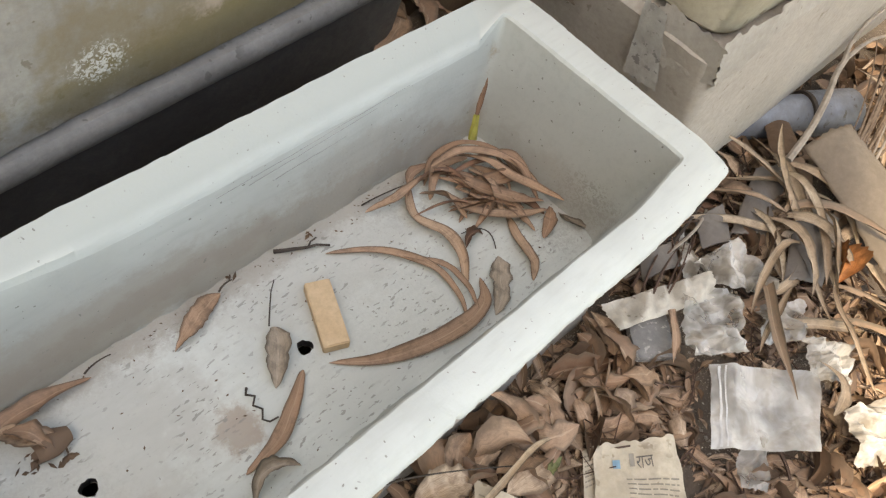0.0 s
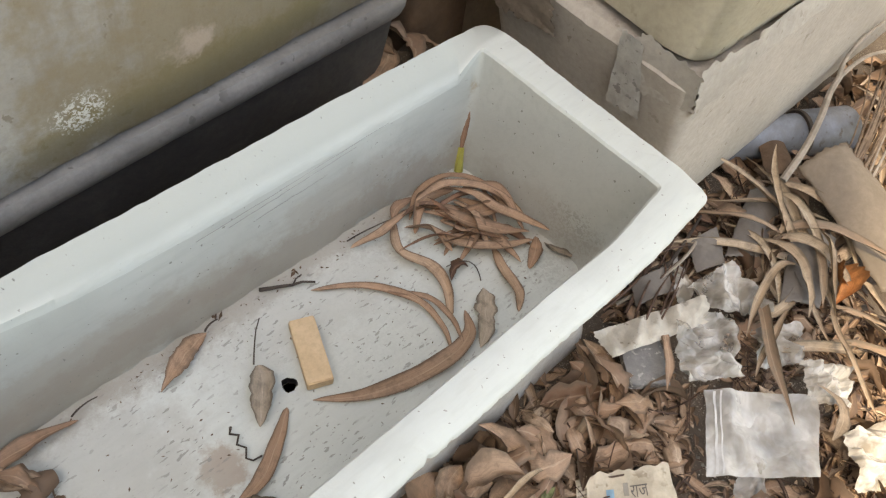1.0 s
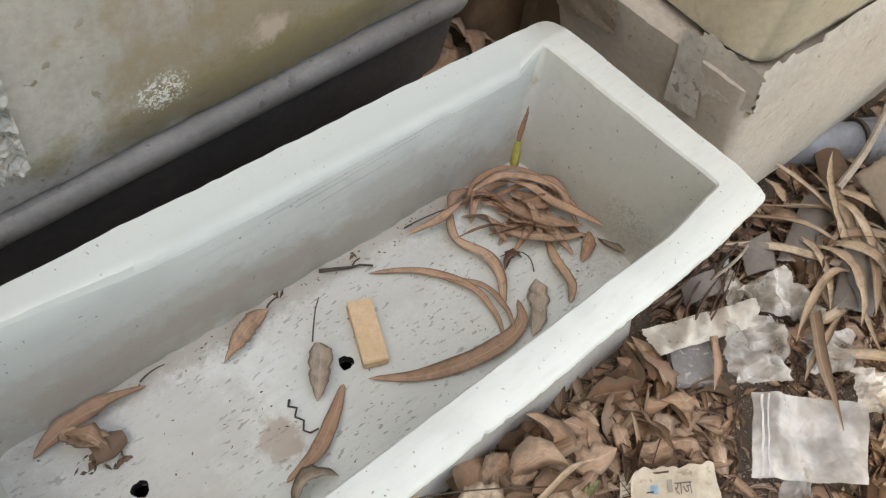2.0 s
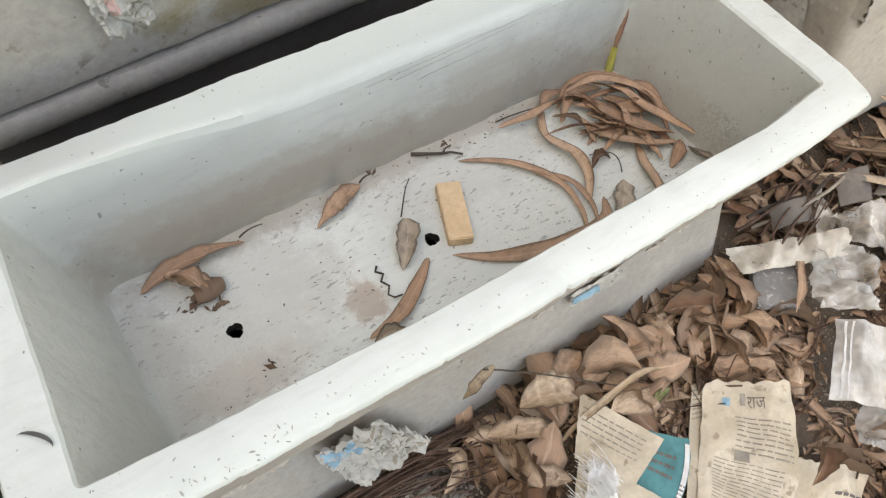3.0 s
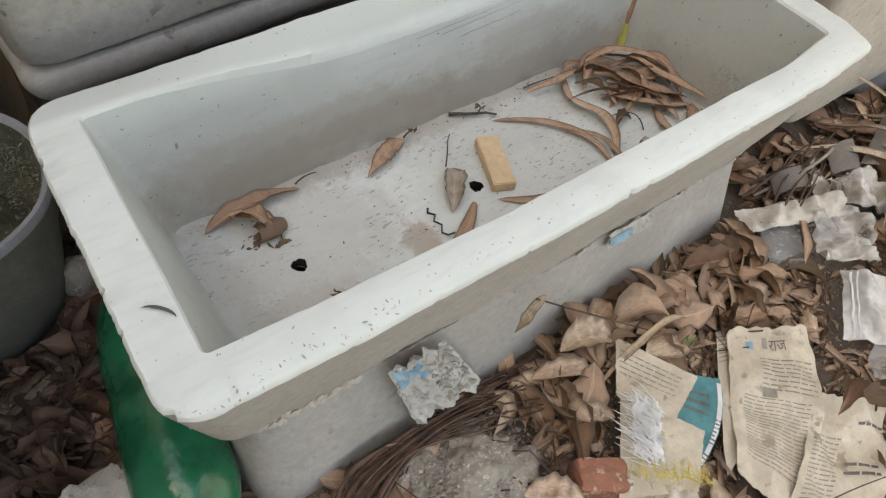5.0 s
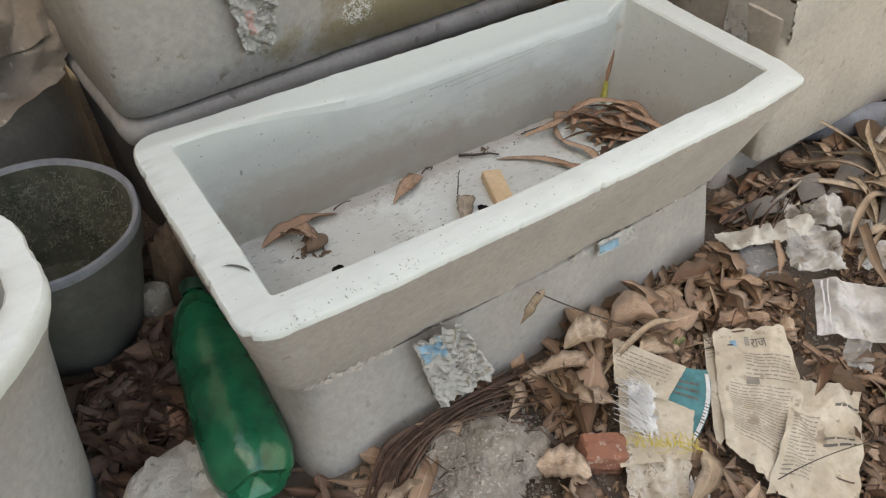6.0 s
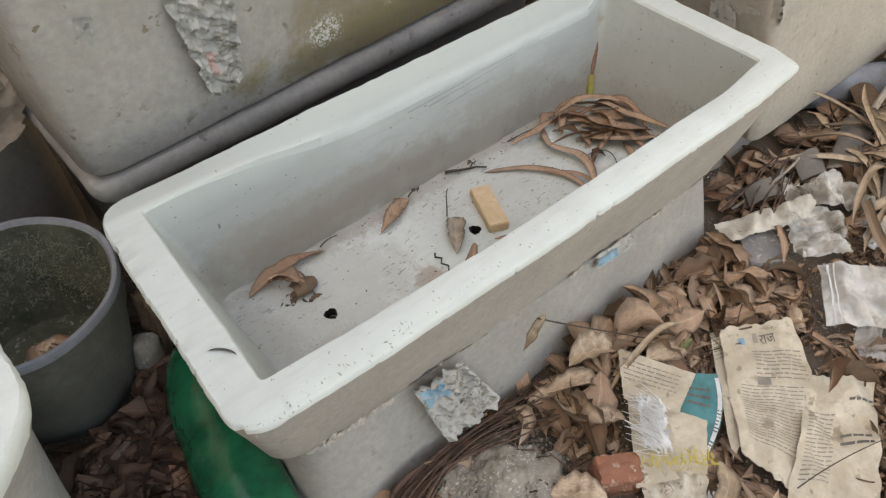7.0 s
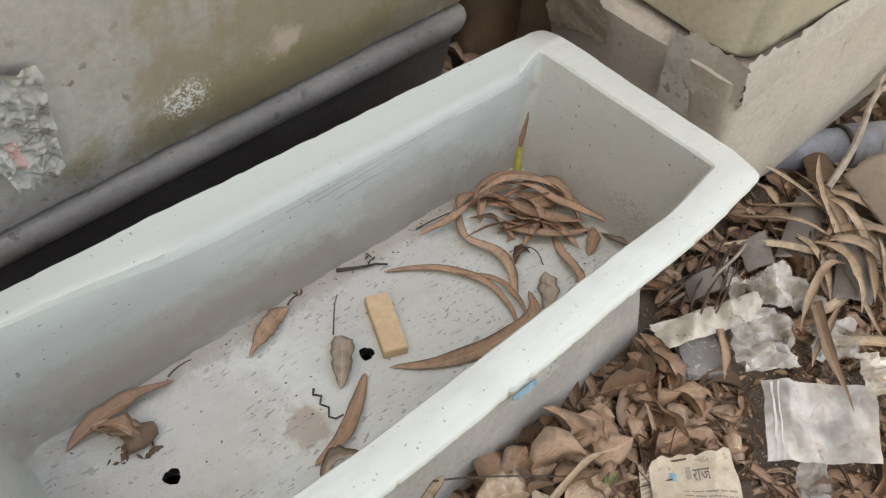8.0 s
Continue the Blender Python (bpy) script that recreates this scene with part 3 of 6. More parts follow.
        shafts.append((high, low))
        loop = [bm.verts.new(p) for p in high]
        edges += [bm.edges.new((loop[k], loop[(k + 1) % 16])) for k in range(16)]
    bmesh.ops.triangle_fill(bm, use_beauty=True, edges=edges, normal=(0, 0, 1))
    part("basin_floor", bm, BASINFLOOR, top, "pale flecked floor with two drain holes")
    for high, low in shafts:
        part("drain_hole", loft([low, high]), HOLESHADE, top, "drain hole with its shade painted near-black")
    return top


open_trough()


def lower_trough():
    top = thing("planter_trough", (0.40, 0.12, -0.03), "upturned grey cement planter trough carrying the open trough", "planter")
    t, b = ((0.020, 0.004), (0.744, 0.003), (0.746, 0.25), (0.034, 0.25)), ((0.016, -0.016), (0.806, -0.018), (0.806, 0.27), (0.026, 0.27))
    rings = [ring(b, -0.03, 0.05, 6, 50, 0.003, 5.0), ring(blend(t, b, 0.5), 0.07, 0.048, 6, 50, 0.003, 5.3),
             ring(blend(t, b, 0.1), 0.142, 0.045, 6, 50, 0.002, 5.6), ring(blend(t, b, 0.0), 0.157, 0.040, 6, 50, 0.002, 5.8),
             ring(blend(t, ((0.37, 0.12),) * 4, 0.12), 0.1615, 0.035, 6, 50, 0.001, 5.9)]
    for r in rings[2:4]:
        for p in r:
            p.z += 0.023 * clamp01(1 - p.x / 0.38)
    part("body", loft(rings[:4]), LOWER, top)
    part("base", loft(rings[3:]), LOWER, top, "edge of the upturned base")



lower_trough()


# ---- the stack behind ----
def rear_stack():
    low = thing("planter_trough", (0.42, 0.56, 0.0), "grey cement planter trough on the ground behind", "planter", "stacked troughs behind")
    a, b = ((0.002, 0.378), (0.81, 0.424), (0.80, 0.74), (0.002, 0.675)), ((0.06, 0.43), (0.79, 0.468), (0.77, 0.70), (0.04, 0.66))
    # Shade below the rim is put into the body's colour.
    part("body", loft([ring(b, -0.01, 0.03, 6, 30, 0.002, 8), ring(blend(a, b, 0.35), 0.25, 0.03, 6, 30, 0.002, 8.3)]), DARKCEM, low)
    part("rim", loft([ring(blend(a, b, 0.35), 0.25, 0.03, 6, 60, 0.002, 8.3), ring(blend(a, b, 0.10), 0.262, 0.03, 6, 60, 0.0015, 8.4),
                      ring(blend(a, b, 0.02), 0.272, 0.03, 6, 60, 0.0015, 8.4), ring(a, 0.281, 0.03, 6, 60, 0.0018, 8.5), ring(blend(a, ((0.4, 0.58),) * 4, 0.008), 0.289, 0.03, 6, 60, 0.0015, 8.6), ring(blend(a, ((0.4, 0.58),) * 4, 0.03), 0.2945, 0.03, 6, 60, 0.001, 8.7),
                      ring(blend(a, ((0.4, 0.58),) * 4, 0.25), 0.2955, 0.02, 6, 60, 0.001, 8.8)], cap_end=True), LEDGE, low, "worn grey rim")
    top = thing("planter_trough", (0.42, 0.56, 0.296), "stained upright cement planter trough with paper stuck on", "planter", "stacked troughs behind")
    c, d = ((0.005, 0.382), (0.83, 0.442), (0.82, 0.73), (0.005, 0.665)), ((-0.025, 0.348), (0.866, 0.408), (0.855, 0.772), (-0.033, 0.715))
    part("body", loft([ring(blend(c, ((0.4, 0.58),) * 4, 0.06), 0.2975, 0.03, 6, 60, 0.002, 9), ring(blend(c, ((0.4, 0.58),) * 4, 0.012), 0.3015, 0.035, 6, 60, 0.003, 9.1), ring(c, 0.307, 0.035, 6, 60, 0.003, 9.2),
                       ring(blend(c, d, 0.33), 0.42, 0.038, 6, 60, 0.003, 9.5), ring(blend(c, d, 0.95), 0.645, 0.038, 6, 60, 0.002, 9.7)],
                      cap_start=True), REAR, top, "stained cement sides")
    part("rim", loft([ring(blend(c, d, 0.95), 0.645, 0.038, 6, 60, 0.002, 9.7), ring(d, 0.656, 0.038, 6, 60, 0.002, 9.7), ring(blend(d, ((0.4, 0.58),) * 4, 0.01), 0.66, 0.038, 6, 60, 0.002, 9.7),
                      ring(blend(d, ((0.4, 0.58),) * 4, 0.12), 0.66, 0.03, 6, 60, 0.002, 9.9)]), REAR, top)
    part("basin", loft([ring(blend(d, ((0.4, 0.58),) * 4, 0.12), 0.66, 0.03, 6, 60, 0.002, 9.9), ring(blend(d, ((0.4, 0.58),) * 4, 0.2), 0.33, 0.03, 6, 60, 0.002, 9.9)], cap_end=True), LOWER, top)


rear_stack()


# ---- the stack beyond the far end ----
def right_stack():
    foot = thing("planter_trough", (1.25, 0.2, 0), "low buff cement planter trough under the stack", "planter", "stacked troughs beyond the end")
    q, p = ((0.915, 0.085), (1.70, 0.075), (1.70, 0.31), (0.925, 0.32)), ((0.905, 0.075), (1.72, 0.065), (1.72, 0.32), (0.915, 0.33))
    part("body", loft([ring(p, -0.03, 0.04, 6, 24, 0.002, 11), ring(q, 0.075, 0.04, 6, 24, 0.002, 11.3), ring(blend(q, ((1.3, 0.2),) * 4, 0.03), 0.0815, 0.04, 6, 24, 0.001, 11.5)], cap_end=True), OUTER, foot)
    mid = thing("planter_trough", (1.25, 0.2, 0.083), "long buff cement planter trough with paper on its edge", "planter", "stacked troughs beyond the end")
    b, t = ((0.938, 0.034), (1.78, 0.022), (1.78, 0.32), (0.955, 0.335)), ((0.874, 0.053), (1.80, 0.030), (1.80, 0.36), (0.874, 0.375))
    part("body", loft([ring(blend(b, ((1.3, 0.2),) * 4, 0.02), 0.0835, 0.02, 6, 30, 0.002, 12), ring(b, 0.089, 0.022, 6, 30, 0.003, 12.2),
                       ring(blend(b, t, 0.5), 0.225, 0.022, 6, 30, 0.002, 12.4), ring(t, 0.360, 0.022, 6, 30, 0.002, 12.6, 0.002)], cap_start=True), BEAM, mid)
    part("rim", loft([ring(t, 0.360, 0.022, 6, 30, 0.002, 12.6, 0.002),
                       ring(blend(t, ((1.3, 0.2),) * 4, 0.02), 0.372, 0.022, 6, 30, 0.002, 12.8, 0.002)], cap_end=True), BEAM, mid)
    up = thing("planter_trough", (1.25, 0.2, 0.376), "olive-buff upright cement planter trough on top", "planter", "stacked troughs beyond the end")
    c, d = ((0.886, 0.064), (1.55, 0.050), (1.55, 0.33), (0.898, 0.345)), ((0.866, 0.047), (1.57, 0.030), (1.57, 0.358), (0.880, 0.374))
    part("body", loft([ring(blend(c, ((1.3, 0.2),) * 4, 0.03), 0.3765, (0.05, 0.03, 0.03, 0.03), 12, 40, 0.002, 13), ring(c, 0.386, (0.055, 0.04, 0.04, 0.04), 12, 40, 0.003, 13.2),
                       ring(blend(c, d, 0.9), 0.700, (0.055, 0.04, 0.04, 0.04), 12, 40, 0.002, 13.4)], cap_start=True), BLOCK, up)
    part("rim", loft([ring(blend(c, d, 0.9), 0.700, (0.055, 0.04, 0.04, 0.04), 12, 40, 0.002, 13.4), ring(d, 0.715, (0.055, 0.04, 0.04, 0.04), 12, 40, 0.002, 13.4), ring(blend(d, ((1.3, 0.2),) * 4, 0.10), 0.718, 0.03, 12, 40, 0.002, 13.6)],
                     cap_end=True), BLOCK, up)


right_stack()


# ---- pots ----
def mossy_pot():
    top = thing("flower_pot", (-0.122, 0.388, 0), "dark round cement flower pot with mossy inside and dry leaves", "flower pot")
    m = Matrix.Translation((-0.126, 0.396, 0.004))
    w = lambda a, z: 1 + 0.012 * math.sin(2 * a + 1) + 0.006 * math.sin(7 * a)
    part("body", moved(lathe(((0.02, -0.01), (0.088, -0.008), (0.094, 0.01), (0.108, 0.09), (0.115, 0.148), (0.1205, 0.151), (0.1245, 0.19)), 48, w), m), POTOUT, top)
    part("rim", moved(lathe(((0.1245, 0.19), (0.1242, 0.197), (0.1225, 0.2005), (0.1175, 0.2003), (0.1145, 0.195)), 48, w), m), POTRIM, top, "chipped blue-grey rim")
    part("inside", moved(lathe(((0.1145, 0.195), (0.108, 0.15), (0.097, 0.07), (0.085, 0.045), (0.02, 0.043), (0.001, 0.043)), 48, w), m), POTIN, top, "moss-grown inner wall")
    rnd = random.Random(29)
    verts, faces = [], []
    for k in range(3200):
        a, z = rnd.gauss(1.35, 0.85), rnd.gauss(0.125, 0.032)
        if not 0.06 < z < 0.185:
            continue
        r = (0.097 + (z - 0.07) * 0.137) * w(a, z) - 0.0005
        p, b, n = Vector((r * math.cos(a), r * math.sin(a), z)), len(verts), rnd.uniform(0.002, 0.0085)
        tip = p + Vector((-math.cos(a) * 0.6 + rnd.gauss(0, 0.6), -math.sin(a) * 0.6 + rnd.gauss(0, 0.6), rnd.gauss(0.1, 0.6))).normalized() * n
        side = Vector((-math.sin(a), math.cos(a), rnd.gauss(0, 0.8))).normalized() * rnd.uniform(0.0005, 0.0011)
        verts += [m @ (p + side), m @ (p - side), m @ (p + Vector((0, 0, 0.001))), m @ tip]
        faces += [(b, b + 1, b + 3), (b + 1, b + 2, b + 3), (b + 2, b, b + 3)]
    me = bpy.data.meshes.new("moss")
    me.from_pydata(verts, [], faces)
    me.materials.append(MOSS)
    tagged(hang(new("moss", me), top), "dry grey-green moss on the inner wall", kind="stuff")
    return top


mossy_pot()


def white_pot():
    top = thing("flower_pot", (-0.308, 0.158, 0), "whitewashed cement flower pot with thick uneven rim", "flower pot")
    m = Matrix.Translation((-0.306, 0.166, 0)) @ pose(0, 0, 0, 0, 0, -23)
    w = lambda a, z: 1 + 0.014 * math.cos(8 * a) * clamp01((z - 0.2) * 8) + 0.006 * math.sin(5 * a + 1) + 0.016 * clamp01((z - 0.3) * 30) * noise.noise(Vector((4 * math.cos(a), 4 * math.sin(a), z * 9)))
    rimw = lambda a, z: w(a, z) + clamp01((z - 0.3) * 30) * (0.010 * noise.noise(Vector((14 * math.cos(a), 14 * math.sin(a), z * 60))) + 0.006 * noise.noise(Vector((34 * math.cos(a), 34 * math.sin(a), z * 90))))
    part("body", moved(lathe(((0.02, -0.01), (0.112, -0.008), (0.120, 0.01), (0.128, 0.15), (0.139, 0.275), (0.146, 0.305), (0.153, 0.325)), 160, rimw), m), LOWER, top)
    part("rim", moved(lathe(((0.153, 0.325), (0.1565, 0.340), (0.1565, 0.350), (0.154, 0.3545), (0.140, 0.356), (0.1275, 0.3545), (0.1235, 0.350)), 160, rimw), m), POTWHITE, top, "white limewashed rim")
    part("inside", moved(lathe(((0.1235, 0.350), (0.120, 0.335), (0.113, 0.25), (0.098, 0.06), (0.03, 0.05), (0.001, 0.05)), 160, rimw), m), BASIN, top)


white_pot()


def far_pot():
    top = thing("flower_pot", (-0.12, 0.73, 0), "big upturned buff cement pot under crumpled brown paper", "flower pot")
    part("body", moved(lathe(((0.165, -0.02), (0.16, 0.10), (0.145, 0.26), (0.132, 0.335)), 48, lambda a, z: 1 + 0.01 * math.sin(3 * a)), Matrix.Translation((-0.128, 0.738, 0))), FARPOT, top)
    part("base", moved(lathe(((0.132, 0.335), (0.12, 0.35), (0.001, 0.352)), 48, lambda a, z: 1 + 0.01 * math.sin(3 * a)), Matrix.Translation((-0.128, 0.738, 0))), FARPOT, top)


far_pot()


# ---- leaves ----
def leaf_data(length, width, bow, lift, kind="sickle", fold=0.25, twist=0.0, n=9, seed=0, curl=0.0, flat=None):
    """Verts, faces and uvs of one leaf along x: bow sideways, lift off the ground at the middle, fold along the midrib."""
    rnd = random.Random(seed)
    ph, verts, faces, uvs = rnd.uniform(0, 6), [], [], []
    for i in range(n + 1):
        t = i / n
        x = length * t
        y = bow * 4 * t * (1 - t) + length * 0.012 * math.sin(8 * t + ph)
        z = lift * math.sin(math.pi * t) + 0.12 * lift * math.sin(9 * t + ph)
        if kind == "oval":
            w = width * max(0.02, math.sin(math.pi * min(1, t * 1.02)) ** 0.58 * (1 - 0.15 * t)) * (1 + 0.35 * noise.noise(Vector((t * 9, seed * 1.7, 3))))
        elif kind == "strap":
            w = width * max(0.05, min(1, t * 6, (1 - t) * 3 + 0.02))
        else:
            w = width * max(0.05, min(1, t * 4.5 + 0.05) ** 0.7 * min(1, (1 - t) * 2.6) ** 0.8) * (1 + 0.18 * noise.noise(Vector((t * 6, seed * 2.3, 9))))
        slope = bow * 4 * (1 - 2 * t) / length
        nx, ny = -slope / math.hypot(1, slope), 1 / math.hypot(1, slope)
        tw = twist * (t - 0.5) + 0.25 * math.sin(5 * t + ph)
        for s in (-1, -0.5, 0, 0.5, 1):
            e = abs(s)
            up = fold * e * w * 0.5 + curl * w * e * e + 0.26 * w * noise.noise(Vector((t * 5 + seed, s * 1.6, 1))) + 0.15 * w * noise.noise(Vector((t * 13 + seed, s * 3, 5)))
            off = s * w * 0.5 * (1 - 0.3 * abs(curl) * e)
            verts.append((x + nx * off, y + ny * off * math.cos(tw), z + up + off * math.sin(tw)))
            uvs.append((t, 0.5 + 0.5 * s))
        if i:
            b = (i - 1) * 5
            faces += [(b + k, b + 5 + k, b + 6 + k, b + 1 + k) for k in range(4)]
    return verts, faces, uvs


def leaf_mesh(name, data, material):
    verts, faces, uvs = data
    me = bpy.data.meshes.new(name)
    me.from_pydata(verts, [], faces)
    lay = me.uv_layers.new(name="uv")
    idx = np.empty(len(me.loops), dtype=np.int32)
    me.loops.foreach_get("vertex_index", idx)
    lay.data.foreach_set("uv", np.array(uvs, dtype=np.float32)[idx].ravel())
    me.polygons.foreach_set("use_smooth", [True] * len(me.polygons))
    me.materials.append(material)
    return me


def lay_leaf(x0, y0, x1, y1, bow, width, z, lift, kind, material, label, group="", seed=0, fold=0.25, curl=0.0, twist=0.4, dz=0.0, name="dry_leaf"):
    """One leaf from its stalk to its tip, lying at height z."""
    d = Vector((x1 - x0, y1 - y0, dz))
    me = leaf_mesh(name, leaf_data(d.length, width, bow, lift, kind, fold, twist, 20, seed, curl), material)
    ob = new(name, me)
    ob.matrix_basis = Matrix.Translation((x0, y0, z)) @ pose(0, 0, 0, 0, -math.degrees(math.atan2(dz, d.xy.length)), math.degrees(math.atan2(d.y, d.x)))
    return tagged(ob, label, "leaf", group)


F = FLOOR_Z + 0.0015
IN = "dry leaves in the trough"
def spline(pts, n):
    """A smooth line of n + 1 points through the given ones."""
    pts = [Vector(p) for p in pts]
    out = []
    for i in range(n + 1):
        u = i / n * (len(pts) - 1)
        a = min(int(u), len(pts) - 2)
        t = u - a
        p1, p2 = pts[a], pts[a + 1]
        p0 = pts[a - 1] if a else p1 * 2 - p2
        p3 = pts[a + 2] if a + 2 < len(pts) else p2 * 2 - p1
        out.append(0.5 * (2 * p1 + (p2 - p0) * t + (2 * p0 - 5 * p1 + 4 * p2 - p3) * t * t + (3 * p1 - p0 - 3 * p2 + p3) * t ** 3))
    return out


def curve_leaf(pts, width, material, label, group="", seed=0, peak=0.5, tail=0.12, fold=0.2, lean=0.0, lift=0.004, name="dry_leaf", n=26):
    """A leaf laid along a line: widest at peak, tapering to both ends, leaning over by lean and twisting a little."""
    line = spline(pts, n)
    start = line[0].copy()
    rnd = random.Random(seed)
    ph, verts, faces, uvs = rnd.uniform(0, 6), [], [], []
    for i, p in enumerate(line):
        t = i / n
        d = (line[min(i + 1, n)] - line[max(i - 1, 0)]).normalized()
        side = Vector((-d.y, d.x, 0)).normalized()
        k = t / peak if t < peak else (1 - t) / (1 - peak)
        w = width * max(0.04, tail + (1 - tail) * math.sin(0.5 * math.pi * clamp01(k)) ** 0.85) * (1 if 0.02 < t < 0.97 else 0.35) * (1 + 0.16 * noise.noise(Vector((t * 7, seed * 2.3, 9))))
        tw = lean + 0.35 * math.sin(4.5 * t + ph)
        for s in (-1, -0.5, 0, 0.5, 1):
            up = fold * abs(s) * w * 0.5 + 0.20 * w * noise.noise(Vector((t * 6 + seed, s * 1.6, 1)))
            off = s * w * 0.5
            q = p - start + side * (off * math.cos(tw)) + Vector((0, 0, up + abs(off * math.sin(tw)) + off * math.sin(tw) + lift * math.sin(math.pi * t)))
            verts.append(q)
            uvs.append((t, 0.5 + 0.5 * s))
        if i:
            b = (i - 1) * 5
            faces += [(b + c, b + 5 + c, b + 6 + c, b + 1 + c) for c in range(4)]
    ob = new(name, leaf_mesh(name, (verts, faces, uvs), material))
    ob.location = start
    return tagged(ob, label, "leaf", group)


def floor_line(*xy, z=F, rise=0.0):
    n = len(xy) - 1
    return [(x, y, z + rise * math.sin(math.pi * i / n)) for i, (x, y) in enumerate(xy)]


LONG = "long narrow curled dry leaf in the trough"
SICKLE = "dry tan sickle-shaped leaf on the trough's floor"
HEAP = "dry brown leaf in the heap at the trough's end"
curve_leaf(floor_line((0.579, 0.075), (0.560, 0.050), (0.524, 0.043), (0.474, 0.051), (0.426, 0.068), (0.383, 0.099)), 0.0200, LEAF, SICKLE, IN, 21, 0.42, 0.10)
curve_leaf(floor_line((0.462, 0.202), (0.502, 0.176), (0.531, 0.141), (0.545, 0.108), (0.543, 0.073), (0.533, 0.050)), 0.0095, LEAF, LONG, IN, 22, 0.35, 0.4, 0.4)
curve_leaf(floor_line((0.524, 0.150), (0.553, 0.112), (0.556, 0.074), (0.547, 0.046), z=F + 0.003), 0.0075, LEAF, LONG, IN, 23, 0.4, 0.4, 0.4)
curve_leaf(floor_line((0.598, 0.218), (0.571, 0.178), (0.584, 0.142), (0.580, 0.108), (0.558, 0.077), rise=0.004), 0.0150, LEAF, LONG, IN, 24, 0.3, 0.5, 0.4)
curve_leaf(floor_line((0.668, 0.118), (0.650, 0.078), (0.642, 0.050), (0.626, 0.034)), 0.0170, LEAF, SICKLE, IN, 25, 0.45, 0.15)
curve_leaf(floor_line((0.722, 0.092), (0.703, 0.078), (0.680, 0.066)), 0.0170, LEAF, "short dry brown leaf on the trough's floor", IN, 26, 0.6, 0.25)
curve_leaf(floor_line((0.359, 0.109), (0.330, 0.086), (0.296, 0.066), (0.257, 0.060)), 0.0165, LEAF, SICKLE, IN, 27, 0.55, 0.25)
for i, (xy, wide, z, rise) in enumerate((
        (((0.612, 0.205), (0.645, 0.226), (0.690, 0.222), (0.718, 0.186), (0.720, 0.138), (0.712, 0.105)), 0.0110, 0.005, 0.005),
        (((0.622, 0.188), (0.632, 0.140), (0.660, 0.110), (0.712, 0.090)), 0.0135, 0.005, 0.004),
        (((0.665, 0.220), (0.684, 0.182), (0.698, 0.140), (0.732, 0.084)), 0.0140, 0.014, 0.008),
        (((0.604, 0.186), (0.640, 0.212), (0.688, 0.206)), 0.0140, 0.004, 0.004),
        (((0.672, 0.190), (0.668, 0.152), (0.658, 0.118)), 0.0150, 0.010, 0.006),
        (((0.690, 0.196), (0.717, 0.160), (0.706, 0.108)), 0.0110, 0.016, 0.008),
        (((0.650, 0.205), (0.652, 0.165), (0.680, 0.120), (0.715, 0.100)), 0.0160, 0.008, 0.008),
        (((0.628, 0.215), (0.672, 0.205), (0.708, 0.166), (0.722, 0.120)), 0.0100, 0.018, 0.008),
        (((0.600, 0.200), (0.618, 0.172), (0.622, 0.140)), 0.0130, 0.004, 0.006),
        (((0.640, 0.180), (0.690, 0.150), (0.728, 0.150)), 0.0140, 0.006, 0.006),
        (((0.610, 0.160), (0.650, 0.140), (0.700, 0.130)), 0.0120, 0.004, 0.004),
        (((0.586, 0.205), (0.604, 0.222), (0.640, 0.226)), 0.0100, 0.004, 0.006))):
    curve_leaf(floor_line(*xy, z=F + z, rise=rise), wide * 1.25, LEAF, HEAP, IN, 40 + i, 0.5, 0.2, 0.3, 0.5 * math.sin(3 * i))
curve_leaf(floor_line((0.203, 0.225), (0.165, 0.228), (0.127, 0.228), (0.089, 0.220), rise=0.003), 0.0200, LEAF, SICKLE, IN, 28, 0.6, 0.15, 0.35)
TROUGH_LEAVES = [
    # stalk x, y, tip x, y, bow, width, height, lift, kind
    (0.346, 0.229, 0.276, 0.200, -0.001, 0.022, F, 0.008, "oval"),
    (0.119, 0.226, 0.156, 0.181, -0.004, 0.030, F + 0.004, 0.012, "oval"),
    (0.122, 0.220, 0.146, 0.176, 0.004, 0.020, F + 0.010, 0.010, "oval"),
]
for i, (x0, y0, x1, y1, bow, w, z, lift, kind) in enumerate(TROUGH_LEAVES):
    lay_leaf(x0, y0, x1, y1, bow, w, z, lift, kind, LEAF, "short dry brown leaf on the trough's floor" if kind == "oval" else SICKLE, IN, 40 + i, 0.3, 0.25 if i else 0.08, 0.9)
rnd = random.Random(17)
for i in range(22):
    x, y, a, n = rnd.gauss(0.664, 0.030), rnd.gauss(0.165, 0.024), rnd.gauss(-0.85, 0.5), rnd.uniform(0.025, 0.05)
    x0, y0, x1, y1 = x - n * math.cos(a), y - n * math.sin(a), x + n * math.cos(a), y + n * math.sin(a)
    if max(x0, x1) < 0.726 and max(y0, y1) < 0.230:
        b = rnd.uniform(-0.012, 0.012)
        curve_leaf(floor_line((x0, y0), (x + b, y + b), (x1, y1), z=F + rnd.uniform(0.0, 0.010), rise=0.004), rnd.uniform(0.008, 0.013), LEAF if i % 3 else LITTERD, HEAP, IN, 120 + i, 0.5, 0.2, 0.4, rnd.uniform(-0.5, 0.5))
lay_leaf(0.616, 0.083, 0.559, 0.030, 0.005, 0.026, F, 0.004, "oval", GREYLEAF, "grey-brown oval dry leaf on the trough's floor", IN, 51)
lay_leaf(0.365, 0.165, 0.326, 0.110, 0.004, 0.030, F, 0.007, "oval", GREYLEAF, "pale oval dry leaf with a long stalk", IN, 52, 0.2, 0.3)
